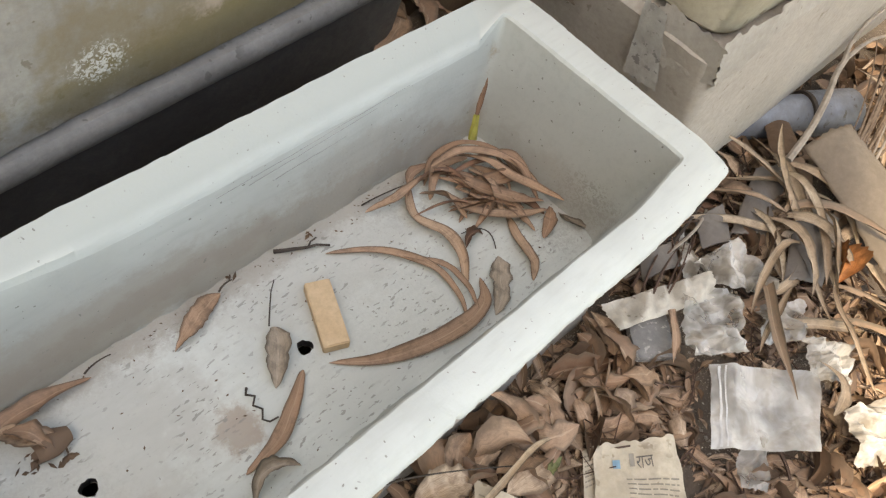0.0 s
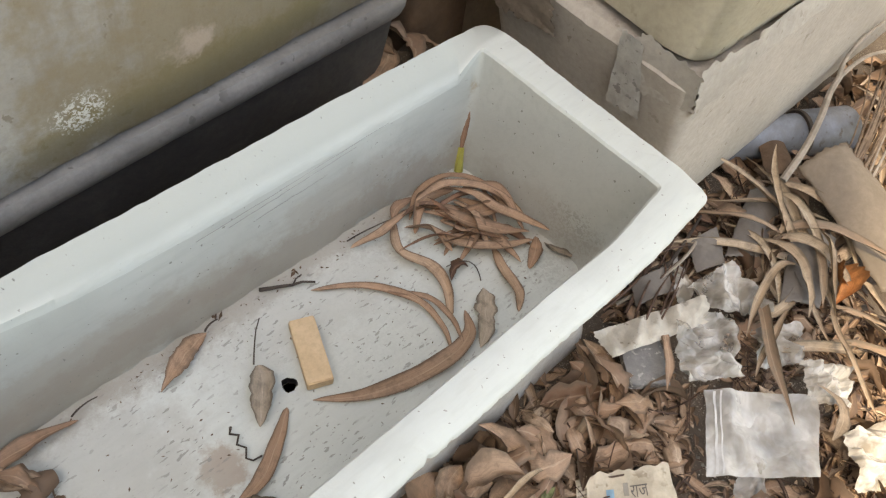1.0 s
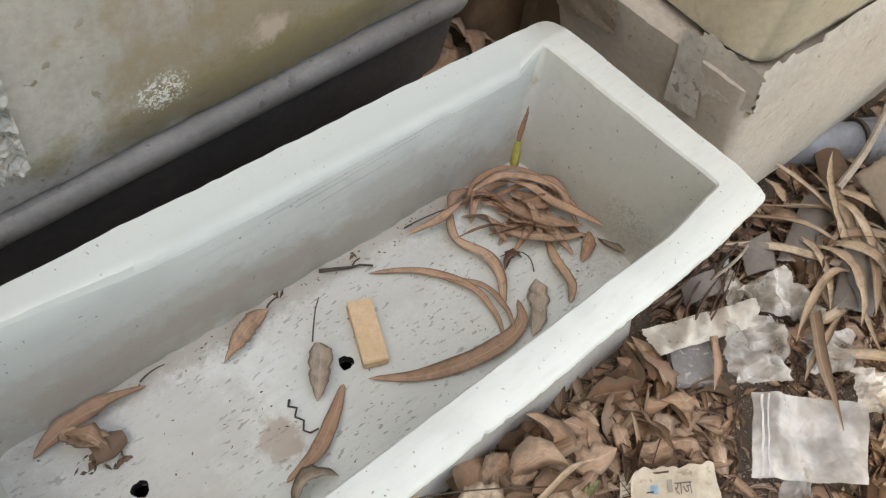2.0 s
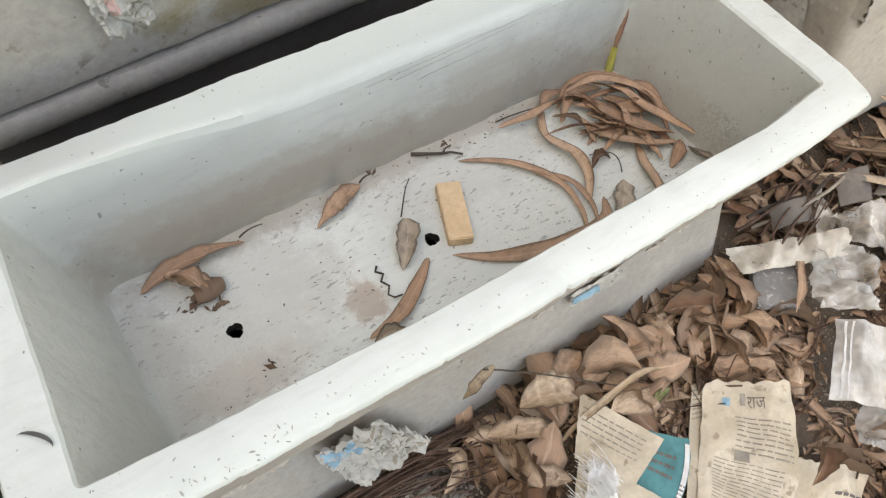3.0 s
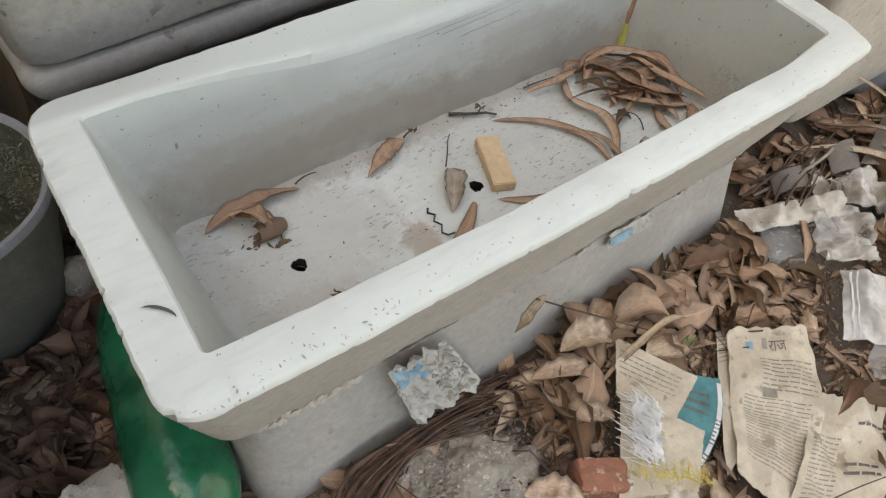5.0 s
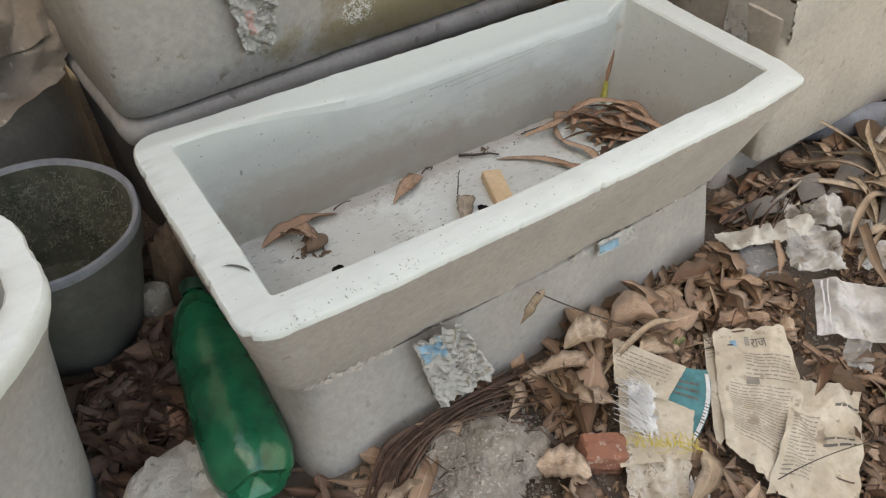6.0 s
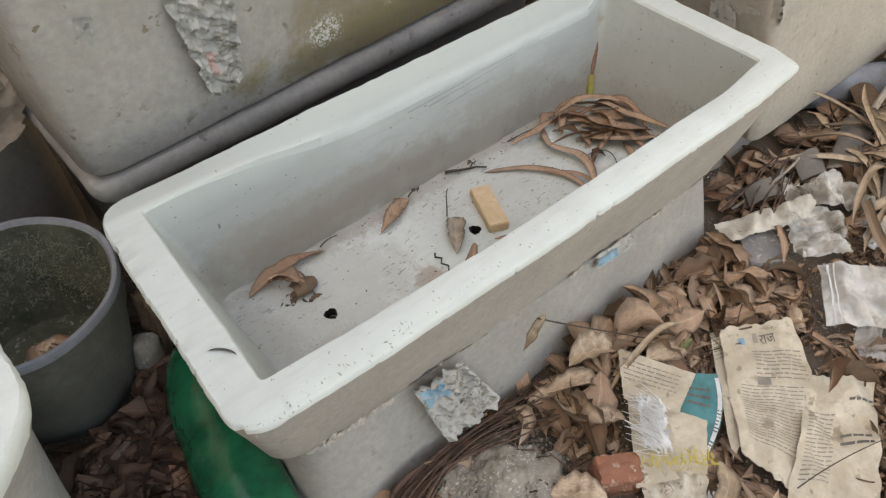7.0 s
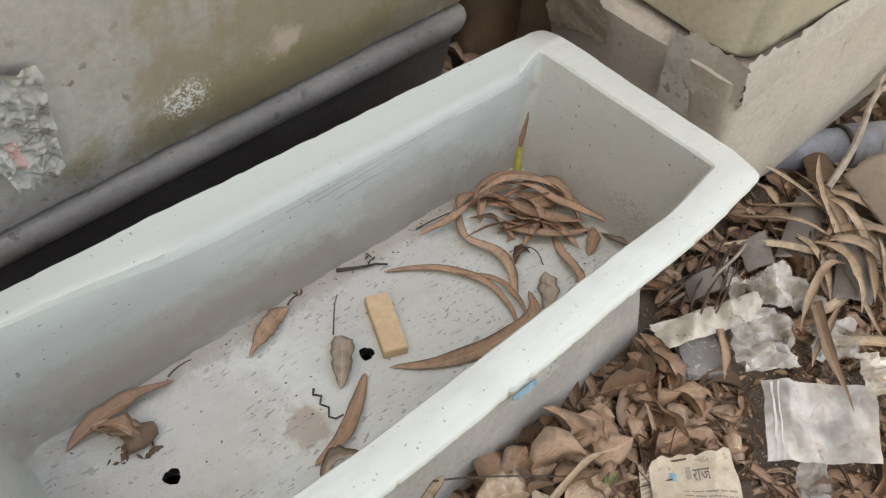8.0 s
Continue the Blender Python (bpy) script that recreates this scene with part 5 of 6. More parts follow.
def film_scraps():
    group = "plastic wrappers on the ground"
    s = Sheet((0.817, -0.172, 0.046), (0.932, -0.283, 0.044), (0.835, -0.342, 0.040), (0.722, -0.241, 0.040), 0.009, 30, 41)
    ob = s.build("plastic_bag", BAGF, "dusty clear zip plastic bag lying on leaves", "plastic bag", group, 64, 56, ragged=0.006)
    s.patch("zip_strip", 0.075, 0.095, 0.02, 0.98, WHITEP, ob, 2, 20)
    s.patch("zip_strip", 0.125, 0.138, 0.02, 0.98, WHITEP, ob, 2, 20)
    for c, amp, label, mat, seed in (
        (((0.855, -0.084, 0.050), (0.940, -0.128, 0.052), (0.866, -0.197, 0.044), (0.806, -0.152, 0.044)), 0.024, "crumpled clear plastic wrapper", FILM, 43),
        (((0.905, -0.062, 0.064), (1.006, -0.080, 0.070), (0.988, -0.172, 0.056), (0.930, -0.126, 0.054)), 0.016, "white translucent wrapper over leaves", FILM, 44),
        (((0.955, -0.238, 0.052), (1.005, -0.292, 0.05), (0.950, -0.322, 0.045), (0.912, -0.276, 0.045)), 0.020, "creased pale wrapper in the litter", FOIL, 45),
        (((0.780, -0.262, 0.028), (0.815, -0.285, 0.028), (0.745, -0.325, 0.022), (0.720, -0.296, 0.022)), 0.014, "small twisted clear film", FILM, 46),
        (((0.900, -0.330, 0.045), (0.962, -0.362, 0.050), (0.915, -0.425, 0.045), (0.858, -0.388, 0.045)), 0.026, "bunched white plastic bag", FOIL, 47),
        (((0.905, -0.052, 0.050), (0.955, -0.018, 0.052), (0.945, -0.065, 0.046), (0.90, -0.088, 0.045)), 0.014, "bluish crumpled plastic scrap", FILM, 48),
        (((0.945, -0.165, 0.052), (1.01, -0.205, 0.05), (0.965, -0.245, 0.045), (0.900, -0.205, 0.045)), 0.018, "dull crumpled film among leaves", FILM, 49),
    ):
        Sheet(*c, amp * 0.85, 62, seed).build("plastic_wrapper", mat, label, "wrapper", group, 90, 90, ragged=0.05)
    t = Sheet((0.764, -0.020, 0.050), (0.926, -0.088, 0.060), (0.905, -0.118, 0.052), (0.752, -0.060, 0.042), 0.013, 44, 51)
    t.build("paper_strip", STRIPP, "long crumpled off-white paper strip", "paper scrap", group, 80, 26, ragged=0.04)
    w = Sheet((0.420, -0.140, 0.050), (0.436, -0.168, 0.052), (0.398, -0.218, 0.040), (0.376, -0.188, 0.040), 0.010, 60, 53, crumple=True)
    w.build("white_wrapper", WHITEP, "shiny white woven plastic scrap", "wrapper", group, 24, 24, ragged=0.15)
    v = Sheet((0.355, -0.205, 0.024), (0.410, -0.262, 0.024), (0.330, -0.345, 0.020), (0.275, -0.285, 0.018), 0.012, 60, 55)
    v.build("white_wrapper", SACK, "dirty cream woven sack scrap", "wrapper", group, 48, 60, ragged=0.06)
    x = Sheet((0.398, -0.275, 0.018), (0.415, -0.292, 0.018), (0.370, -0.335, 0.016), (0.352, -0.318, 0.016), 0.008, 40, 57, crumple=True)
    x.build("white_wrapper", WHITEP, "small frayed white plastic scrap", "wrapper", group, 14, 18, ragged=0.15)


film_scraps()


def fringe():
    """Loose threads of the torn sack, lying in bunches."""
    rnd = random.Random(31)
    for label, mat, a, b, count, reach in (("frayed white plastic threads", WHITEP, (0.436, -0.168), (0.378, -0.212), 110, (-0.006, 0.040)),
                                           ("frayed yellow sack threads", YELLOW, (0.352, -0.206), (0.424, -0.264), 60, (0.004, 0.014))):
        top = thing("sack_threads", (*a, 0.03), label, "threads")
        for i in range(count):
            t = rnd.random()
            p = Vector((a[0] + (b[0] - a[0]) * t + rnd.gauss(0, 0.003), a[1] + (b[1] - a[1]) * t + rnd.gauss(0, 0.004), 0.046 + rnd.uniform(0, 0.010)))
            q = p + Vector((reach[0] + rnd.gauss(0, 0.008), reach[1] * rnd.uniform(0.4, 1.2), rnd.uniform(-0.010, 0.006)))
            part("thread", tube(bez(p, (p + q) / 2 + Vector((rnd.gauss(0, 0.005), rnd.gauss(0, 0.004), 0.006)), q, 4), 0.0007, 0.0004, 4), mat, top)


fringe()


# ---- bottle ----
def bottle():
    top = thing("plastic_bottle", (-0.040, 0.02, 0.0), "dusty green plastic drink bottle lying beside the trough", "bottle")
    prof = [(0.004, 0.018), (0.014, 0.013), (0.024, 0.004), (0.034, 0.002), (0.044, 0.014), (0.0505, 0.036), (0.0515, 0.085), (0.050, 0.10),
            (0.0505, 0.11), (0.0505, 0.150), (0.0480, 0.158), (0.0500, 0.166), (0.0480, 0.174), (0.0500, 0.182), (0.0495, 0.21), (0.045, 0.245), (0.036, 0.275), (0.024, 0.298), (0.0145, 0.308), (0.0135, 0.318)]
    hollow = lambda rows: rows + [(r - 0.0012, z + (0.0012 if z < 0.012 else 0.0)) for r, z in rows[::-1]]

    def dents(a, z):
        foot = clamp01(1 - z / 0.04)
        return 1 + 0.07 * foot * math.cos(5 * a) + 0.09 * foot * noise.noise(Vector((4 * math.cos(a), 4 * math.sin(a), z * 60))) - 0.05 * clamp01(1 - abs(z - 0.13) / 0.09) * max(0, math.cos(a - 1.2)) + 0.012 * noise.noise(Vector((2 * math.cos(a), 2 * math.sin(a), z * 22)))
    m = look((-0.044, -0.002, 0.056), (0.022, 0.325, 0.062)) @ pose(0, 0, 0, 180, 0, 20)
    part("shell", moved(lathe(hollow(prof[2:]), 60, dents, closed=True), m), GREEN, top)
    part("base", moved(lathe(hollow(prof[:3]), 60, dents, closed=True), m), GREENB, top, "crumpled paler green base")
    cap = [(0.0005, 0.336), (0.0150, 0.336), (0.0165, 0.334), (0.0165, 0.316), (0.0155, 0.314)]
    part("cap", moved(lathe(cap, 24), m), CAPM, top, "dark green screw cap")


bottle()


# ---- stones ----
def rock(name, at, size, seed, material, label, category, rough=0.22, turn=0, sub=4, flat=0.0):
    bm = bmesh.new()
    bmesh.ops.create_icosphere(bm, subdivisions=sub, radius=1)
    for v in bm.verts:
        p = v.co.copy()
        k = max(abs(p.x), abs(p.y), abs(p.z))
        p = p.lerp(p / k, flat)
        d = 1 + rough * noise.noise(p * 1.3 + Vector((seed, 0, 0))) + 0.5 * rough * noise.noise(p * 3.1 + Vector((0, seed, 0))) + 0.26 * rough * noise.noise(p * 8) + 0.18 * rough * noise.noise(p * 20)
        v.co = p * d
    moved(bm, Matrix.Translation(at) @ pose(0, 0, 0, 0, 0, turn) @ Matrix.Diagonal((*size, 1)))
    return tagged(part(name, bm, material, smooth=True), label, category)


rock("rock", (-0.142, 0.044, 0.006), (0.080, 0.050, 0.038), 3, LUMP, "broken pale concrete lump on the ground", "rock", 0.24, 25, 5, 0.82)
rock("rock", (0.205, -0.104, -0.002), (0.088, 0.068, 0.034), 7, STONE, "half-buried crumbly grey mortar lump", "rock", 0.42, 10, 6, 0.15)
rock("rock", (0.278, -0.124, 0.010), (0.026, 0.018, 0.015), 9, STONE, "small crumbly mortar lump", "rock", 0.3, 30, 3)
rock("brick_piece", (0.334, -0.186, 0.018), (0.030, 0.020, 0.020), 12, BRICKM, "broken red brick piece in the litter", "brick", 0.12, -35, 4, 0.8)
rock("rock", (0.016, 0.372, 0.050), (0.024, 0.020, 0.080), 15, BROWN, "upright brownish stone behind the bottle", "rock", 0.25, 20, 4, 0.5)
rock("rock", (-0.022, 0.352, 0.028), (0.018, 0.020, 0.038), 16, STONE, "small stone behind the bottle", "rock", 0.25, 50, 3, 0.4)
rock("tile_piece", (0.797, -0.088, 0.034), (0.030, 0.042, 0.007), 18, TILE, "dusty grey rough tile piece", "tile", 0.06, -38, 4, 0.9)
rock("clay_block", (0.945, 0.560, 0.13), (0.085, 0.075, 0.15), 21, BROWN, "brown clay block between the stacks", "block", 0.06, 8, 4, 0.85)
rock("clay_block", (1.085, 0.525, 0.15), (0.070, 0.060, 0.17), 22, CARD, "tan clay block between the stacks", "block", 0.06, -4, 4, 0.85)
rock("soil_heap", (0.868, 0.452, 0.04), (0.055, 0.06, 0.10), 24, SOIL, "heap of soil under dead leaves", "soil", 0.25, 0, 4)


# ---- pipe and boards at the far side ----
def pipe():
    top = thing("plastic_pipe", (1.33, -0.08, 0.0), "blue-grey plastic drain pipe with a collar", "pipe")
    m = look((1.255, 0.052, 0.052), (1.440, -0.062, 0.062)) @ pose(0, 0, 0, 180, 0, 0)
    part("tube", moved(lathe([(0.036, -0.09), (0.036, 0.115), (0.033, 0.115), (0.033, -0.09)], 32, closed=True), m), PVC, top)
    part("collar", moved(lathe([(0.040, 0.113), (0.041, 0.116), (0.041, 0.205), (0.039, 0.208), (0.034, 0.208), (0.034, 0.113)], 32, closed=True), m), PVC, top, "wider pipe collar")
    part("seal", moved(lathe([(0.0415, 0.106), (0.0425, 0.109), (0.0415, 0.113), (0.036, 0.113), (0.036, 0.106)], 32, closed=True), m), TWIG, top, "dark rubber seal")


pipe()


def boards():
    for c, mat, label, amp, arch, seed in (
        (((1.243, -0.050, 0.086), (1.350, -0.080, 0.090), (1.275, -0.300, 0.066), (1.150, -0.262, 0.060)), CARD, "curved piece of brown bark-like board", 0.006, 0.022, 61),
        (((1.255, 0.022, 0.066), (1.300, 0.010, 0.070), (1.240, -0.060, 0.074), (1.190, -0.030, 0.070)), BROWN, "small dark brown board", 0.004, 0.006, 62),
        (((1.150, -0.024, 0.070), (1.200, -0.060, 0.070), (1.062, -0.110, 0.056), (1.015, -0.070, 0.054)), SHEATH, "grey flat sheath piece", 0.006, 0.008, 63),
        (((1.138, -0.110, 0.064), (1.180, -0.165, 0.064), (1.050, -0.212, 0.054), (1.010, -0.168, 0.054)), SHEATH, "grey flat sheath piece under strap leaves", 0.006, 0.010, 64),
        (((0.985, -0.020, 0.050), (1.045, -0.030, 0.052), (1.000, -0.078, 0.050), (0.958, -0.058, 0.048)), SHEATH, "grey leaf sheath piece by the wrapper", 0.008, 0.006, 65),
        (((0.868, -0.006, 0.048), (0.930, -0.022, 0.052), (0.905, -0.054, 0.050), (0.845, -0.034, 0.044)), SHEATH, "rounded grey sheath piece below the trough's end", 0.006, 0.009, 66),
    ):
        s = Sheet(*c, amp, 8, seed)
        s.arch = arch
        s.build("board_piece", mat, label, "board", "board pieces", 28, 28, thick=0.002, ragged=0.035)


boards()


# ---- fronds, stalks and litter ----
def fronds():
    rnd = random.Random(5)
    top = thing("dry_frond", (0.2, -0.04, 0.0), "bundle of red-brown dry frond strands along the trough", "frond")
    for i in range(22):
        o = rnd.gauss(0, 0.012)
        pts = [Vector((0.045 + rnd.uniform(-0.02, 0.05), -0.085 + o + rnd.uniform(-0.02, 0.01), 0.008)), Vector((0.105, -0.052 + o + rnd.gauss(0, 0.006), 0.022 + rnd.uniform(0, 0.012))),
               Vector((0.175, -0.038 + o * 0.7, 0.030 + rnd.uniform(0, 0.014))), Vector((0.26, -0.043 + o + rnd.gauss(0, 0.008), 0.026 + rnd.uniform(0, 0.012))), Vector((0.30 + rnd.uniform(0, 0.10), -0.056 + 2 * o, 0.020))]
        line = []
        for a in range(len(pts) - 1):
            p0, p1, p2, p3 = pts[max(a - 1, 0)], pts[a], pts[a + 1], pts[min(a + 2, len(pts) - 1)]
            for k in range(6):
                t = k / 6
                line.append(0.5 * ((2 * p1) + (p2 - p0) * t + (2 * p0 - 5 * p1 + 4 * p2 - p3) * t * t + (3 * p1 - p0 - 3 * p2 + p3) * t ** 3))
        part("strand", tube(line, rnd.uniform(0.0013, 0.0038), 0.0009, 5), ROOT, top)


fronds()


def blocked(x, y, pad=0.0):
    if -0.0 - pad < x < 0.81 + pad and -0.020 - pad < y < 0.9:
        return True
    if x > 0.89 - pad and y > 0.062 - pad:
        return True
    for cx, cy, r in ((-0.122, 0.388, 0.10), (-0.302, 0.160, 0.118), (-0.12, 0.73, 0.17), (-0.130, 0.058, 0.055)):
        if math.hypot(x - cx, y - cy) < r + pad:
            return True
    return False


COVERS = (((0.616, -0.139), (0.712, -0.200), (0.69, -0.26), (0.475, -0.350), (0.474, -0.272)), ((0.640, -0.268), (0.712, -0.330), (0.540, -0.425), (0.458, -0.345)),
          ((0.467, -0.072), (0.550, -0.180), (0.440, -0.246), (0.335, -0.215)), ((0.817, -0.172), (0.932, -0.283), (0.835, -0.342), (0.722, -0.241)),
          ((0.855, -0.084), (0.940, -0.128), (0.866, -0.197), (0.806, -0.152)), ((0.905, -0.062), (1.006, -0.080), (0.988, -0.172), (0.930, -0.126)),
          ((0.764, -0.020), (0.926, -0.088), (0.905, -0.118), (0.752, -0.060)), ((0.355, -0.205), (0.410, -0.262), (0.330, -0.345), (0.275, -0.285)),
          ((0.300, -0.200), (0.345, -0.160), (0.375, -0.185), (0.335, -0.225)), ((0.76, -0.09), (0.82, -0.04), (0.86, -0.075), (0.80, -0.125)),
          ((1.231, -0.050), (1.330, -0.068), (1.245, -0.335), (1.130, -0.290)), ((0.955, -0.238), (1.005, -0.292), (0.950, -0.322), (0.912, -0.276)))


def covered(x, y):
    """Under one of the larger sheets, which lie on top of the leaves."""
    for poly in COVERS:
        inside = False
        for (ax, ay), (bx, by) in zip(poly, poly[1:] + poly[:1]):
            if (ay > y) != (by > y) and x < (bx - ax) * (y - ay) / (by - ay) + ax:
                inside = not inside
        if inside:
            return True
    return False


def beside(x, y, turn, *reach):
    """A leaf that lies this way would stick through a sheet."""
    c, s = math.cos(math.radians(turn)), math.sin(math.radians(turn))
    return any(covered(x + r * c, y + r * s) for r in reach)


def thin(x, y):
    """How densely leaves lie: bare round the mortar lump."""
    return clamp01((math.hypot((x - 0.19) / 0.16, (y + 0.12) / 0.11) - 0.6) * 1.4)


def leaf_pile(x, y):
    return 0.015 * clamp01(1.2 - abs(x - 0.62) / 0.55) * clamp01(1 - (y + 0.03) / -0.22) + 0.004


TEMPLATES = [leaf_mesh("litter_leaf", leaf_data(random.Random(k).uniform(0.045, 0.095), random.Random(k + 50).uniform(0.022, 0.042), random.Random(k + 9).uniform(-0.012, 0.012),
                                                random.Random(k + 90).uniform(-0.004, 0.016), "oval", random.Random(k + 7).uniform(0.0, 0.6), random.Random(k + 3).uniform(-1.2, 1.2), 8, k,
                                                random.Random(k + 5).uniform(-0.7, 1.0)), LITTER) for k in range(20)]
DARKER_LEAVES = [leaf_mesh("dark_leaf", leaf_data(random.Random(k).uniform(0.045, 0.085), random.Random(k + 50).uniform(0.020, 0.036), random.Random(k + 9).uniform(-0.010, 0.010),
                                         random.Random(k + 90).uniform(-0.004, 0.012), "oval", random.Random(k + 7).uniform(0.0, 0.6), random.Random(k + 3).uniform(-1.2, 1.2), 8, k + 40,
                                         random.Random(k + 5).uniform(-0.7, 1.0)), LITTERD) for k in range(12)]
STRAPS = [leaf_mesh("strap_leaf", leaf_data(random.Random(k).uniform(0.13, 0.25), random.Random(k + 50).uniform(0.009, 0.017), random.Random(k + 9).uniform(-0.045, 0.045),
                                            random.Random(k + 90).uniform(0.006, 0.045), "sickle" if k % 2 else "strap", 0.45, random.Random(k + 3).uniform(-1.5, 1.5), 12, k, 0.2), STRAP) for k in range(12)]


def litter():
    rnd = random.Random(77)
    n = 0
    while n < 112:
        x, y = rnd.uniform(0.05, 1.05), rnd.uniform(-0.50, -0.03)
        if blocked(x, y, 0.03) or rnd.random() > thin(x, y) or rnd.random() > 1.15 - 1.2 * abs(y):
            continue
        turn = rnd.uniform(0, 360)
        if beside(x, y, turn, -0.038, -0.015, 0.015, 0.04):
            continue
        ob = new("dry_leaf", TEMPLATES[rnd.randrange(len(TEMPLATES))])
        ob.matrix_basis = Matrix.Translation((x, y, gh(x, y) + rnd.uniform(0.004, 0.012) + rnd.random() * leaf_pile(x, y))) @ pose(0, 0, 0, rnd.gauss(0, 34), rnd.gauss(0, 22), turn) @ Matrix.Translation((-0.035, 0, 0))
        tagged(ob, "dry brown fallen leaf in the litter", "leaf", "fallen leaves on the ground")
        n += 1
    n = 0
    while n < 50:
        x, y = rnd.uniform(-0.30, 0.06), rnd.uniform(-0.1, 0.36)
        if blocked(x, y, 0.004) or (-0.098 + 0.2 * y < x < 0.07 and y < 0.33):
            continue
        ob = new("dry_leaf", DARKER_LEAVES[rnd.randrange(len(DARKER_LEAVES))])
        ob.matrix_basis = Matrix.Translation((x, y, gh(x, y) + rnd.uniform(0.004, 0.014))) @ pose(0, 0, 0, rnd.gauss(0, 22), rnd.gauss(0, 16), rnd.uniform(0, 360)) @ Matrix.Translation((-0.035, 0, 0))
        tagged(ob, "dry red-brown fallen leaf between the pots", "leaf", "fallen leaves between the pots")
        n += 1
    n = 0
    while n < 80:
        near = n < 2
        x, y = (rnd.uniform(0.40, 0.90), rnd.uniform(-0.30, -0.05)) if near else (rnd.gauss(1.22, 0.17), rnd.gauss(-0.16, 0.12))
        a = rnd.uniform(0, 360) if near else rnd.gauss(55, 35) + 180 * rnd.randrange(2)
        dx, dy = 0.08 * math.cos(math.radians(a)), 0.08 * math.sin(math.radians(a))
        if blocked(x, y, 0.07) or (x > 1.22 and y > -0.14) or covered(x, y) or covered(x + dx, y + dy) or covered(x - dx, y - dy):
            continue
        ob = new("strap_leaf", STRAPS[rnd.randrange(len(STRAPS))])
        ob.matrix_basis = Matrix.Translation((x, y, gh(x, y) + rnd.uniform(0.008, 0.020) + (0 if near else 0.02 * rnd.random()))) @ pose(0, 0, 0, rnd.gauss(0, 16), rnd.gauss(0, 8), a) @ Matrix.Translation((-0.09, 0, 0))
        tagged(ob, "long narrow pale dry leaf in the litter", "leaf", "strap leaves on the ground")
        n += 1
    # what lies below and farther off
    # two lots: a darker one between the pots, a lighter one elsewhere
    dry, darker = ([], [], []), ([], [], [])

    def drop(m, piece, lot):
        v, f, u = piece
        b = len(lot[0])
        lot[0].extend(m @ Vector(p) for p in v)
        lot[1].extend(tuple(b + i for i in q) for q in f)
        lot[2].extend(u)

    pieces = [leaf_data(rnd.uniform(0.012, 0.075), rnd.uniform(0.006, 0.026), rnd.uniform(-0.006, 0.006), rnd.uniform(-0.002, 0.008), "oval", rnd.uniform(0.0, 0.6), rnd.uniform(-1, 1), 4, k + 200, rnd.uniform(-0.4, 0.6)) for k in range(40)]
    n = 0
    while n < 6200:
        r = n % 10
        if r < 6:
            x, y = rnd.uniform(0.0, 1.15), rnd.uniform(-0.60, -0.02)
        elif r < 8:
            x, y = rnd.uniform(-0.45, 0.05), rnd.uniform(-0.3, 0.85)
        else:
            x, y = rnd.gauss(1.15, 0.45), rnd.gauss(-0.35, 0.4)
        if blocked(x, y, 0.004) or (rnd.random() > 0.12 + thin(x, y)):
            continue
        k, turn = rnd.randrange(len(pieces)), rnd.uniform(0, 360)
        v, f, u = pieces[k]
        if beside(x, y, turn, 0, v[-3][0] * 0.5, v[-3][0]):
            continue
        m = Matrix.Translation((x, y, gh(x, y) + rnd.uniform(0.001, 0.008))) @ pose(0, 0, 0, rnd.gauss(0, 20), rnd.gauss(0, 16), turn)
        drop(m, (v, f, u), darker if x < 0.03 and y > -0.06 else dry)
        n += 1
    tiny = [leaf_data(rnd.uniform(0.008, 0.022), rnd.uniform(0.005, 0.011), 0.0, rnd.uniform(0, 0.004), "oval", rnd.uniform(0.0, 0.6), rnd.uniform(-1, 1), 3, k + 400, rnd.uniform(-0.4, 0.6)) for k in range(16)]
    for n in range(3200):
        x, y = rnd.uniform(0.32, 1.25), rnd.uniform(-0.48, -0.03)
        if blocked(x, y, 0.004) or covered(x, y):
            continue
        v, f, u = tiny[n % 16]
        m = Matrix.Translation((x, y, gh(x, y) + rnd.uniform(0.002, 0.014))) @ pose(0, 0, 0, rnd.gauss(0, 24), rnd.gauss(0, 20), rnd.uniform(0, 360))
        drop(m, (v, f, u), darker if x < 0.03 and y > -0.06 else dry)
    # whole leaves that lie deeper or farther off
    wholes = [leaf_data(rnd.uniform(0.045, 0.085), rnd.uniform(0.02, 0.038), rnd.uniform(-0.012, 0.012), rnd.uniform(-0.003, 0.014), "oval", rnd.uniform(0, 0.6), rnd.uniform(-1.2, 1.2), 8, k + 300, rnd.uniform(-0.7, 1.0)) for k in range(24)]
    n = 0
    while n < 680:
        x, y = (rnd.uniform(0.05, 1.2), rnd.uniform(-0.55, -0.03)) if n % 4 else (rnd.uniform(-0.30, 0.06), rnd.uniform(-0.1, 0.36))
        left = n % 4 == 0
        if blocked(x, y, 0.02 if not left else 0.004) or (left and -0.098 + 0.2 * y < x < 0.07 and y < 0.33) or rnd.random() > thin(x, y):
            continue
        turn = rnd.uniform(0, 360)
        if beside(x, y, turn, -0.035, -0.012, 0.012, 0.045):
            continue
        v, f, u = wholes[rnd.randrange(len(wholes))]
        m = Matrix.Translation((x, y, gh(x, y) + rnd.uniform(0.004, 0.012) + 0.5 * rnd.random() * leaf_pile(x, y))) @ pose(0, 0, 0, rnd.gauss(0, 28), rnd.gauss(0, 18), turn) @ Matrix.Translation((-0.03, 0, 0))
        drop(m, (v, f, u), darker if x < 0.03 and y > -0.06 else dry)
        n += 1
    for n in range(900):
        x, y = rnd.uniform(1.15, 1.75), rnd.uniform(-0.45, 0.0)
        if blocked(x, y, 0.01) or covered(x, y):
            continue
        v, f, u = wholes[n % 24] if n % 3 else pieces[n % 40]
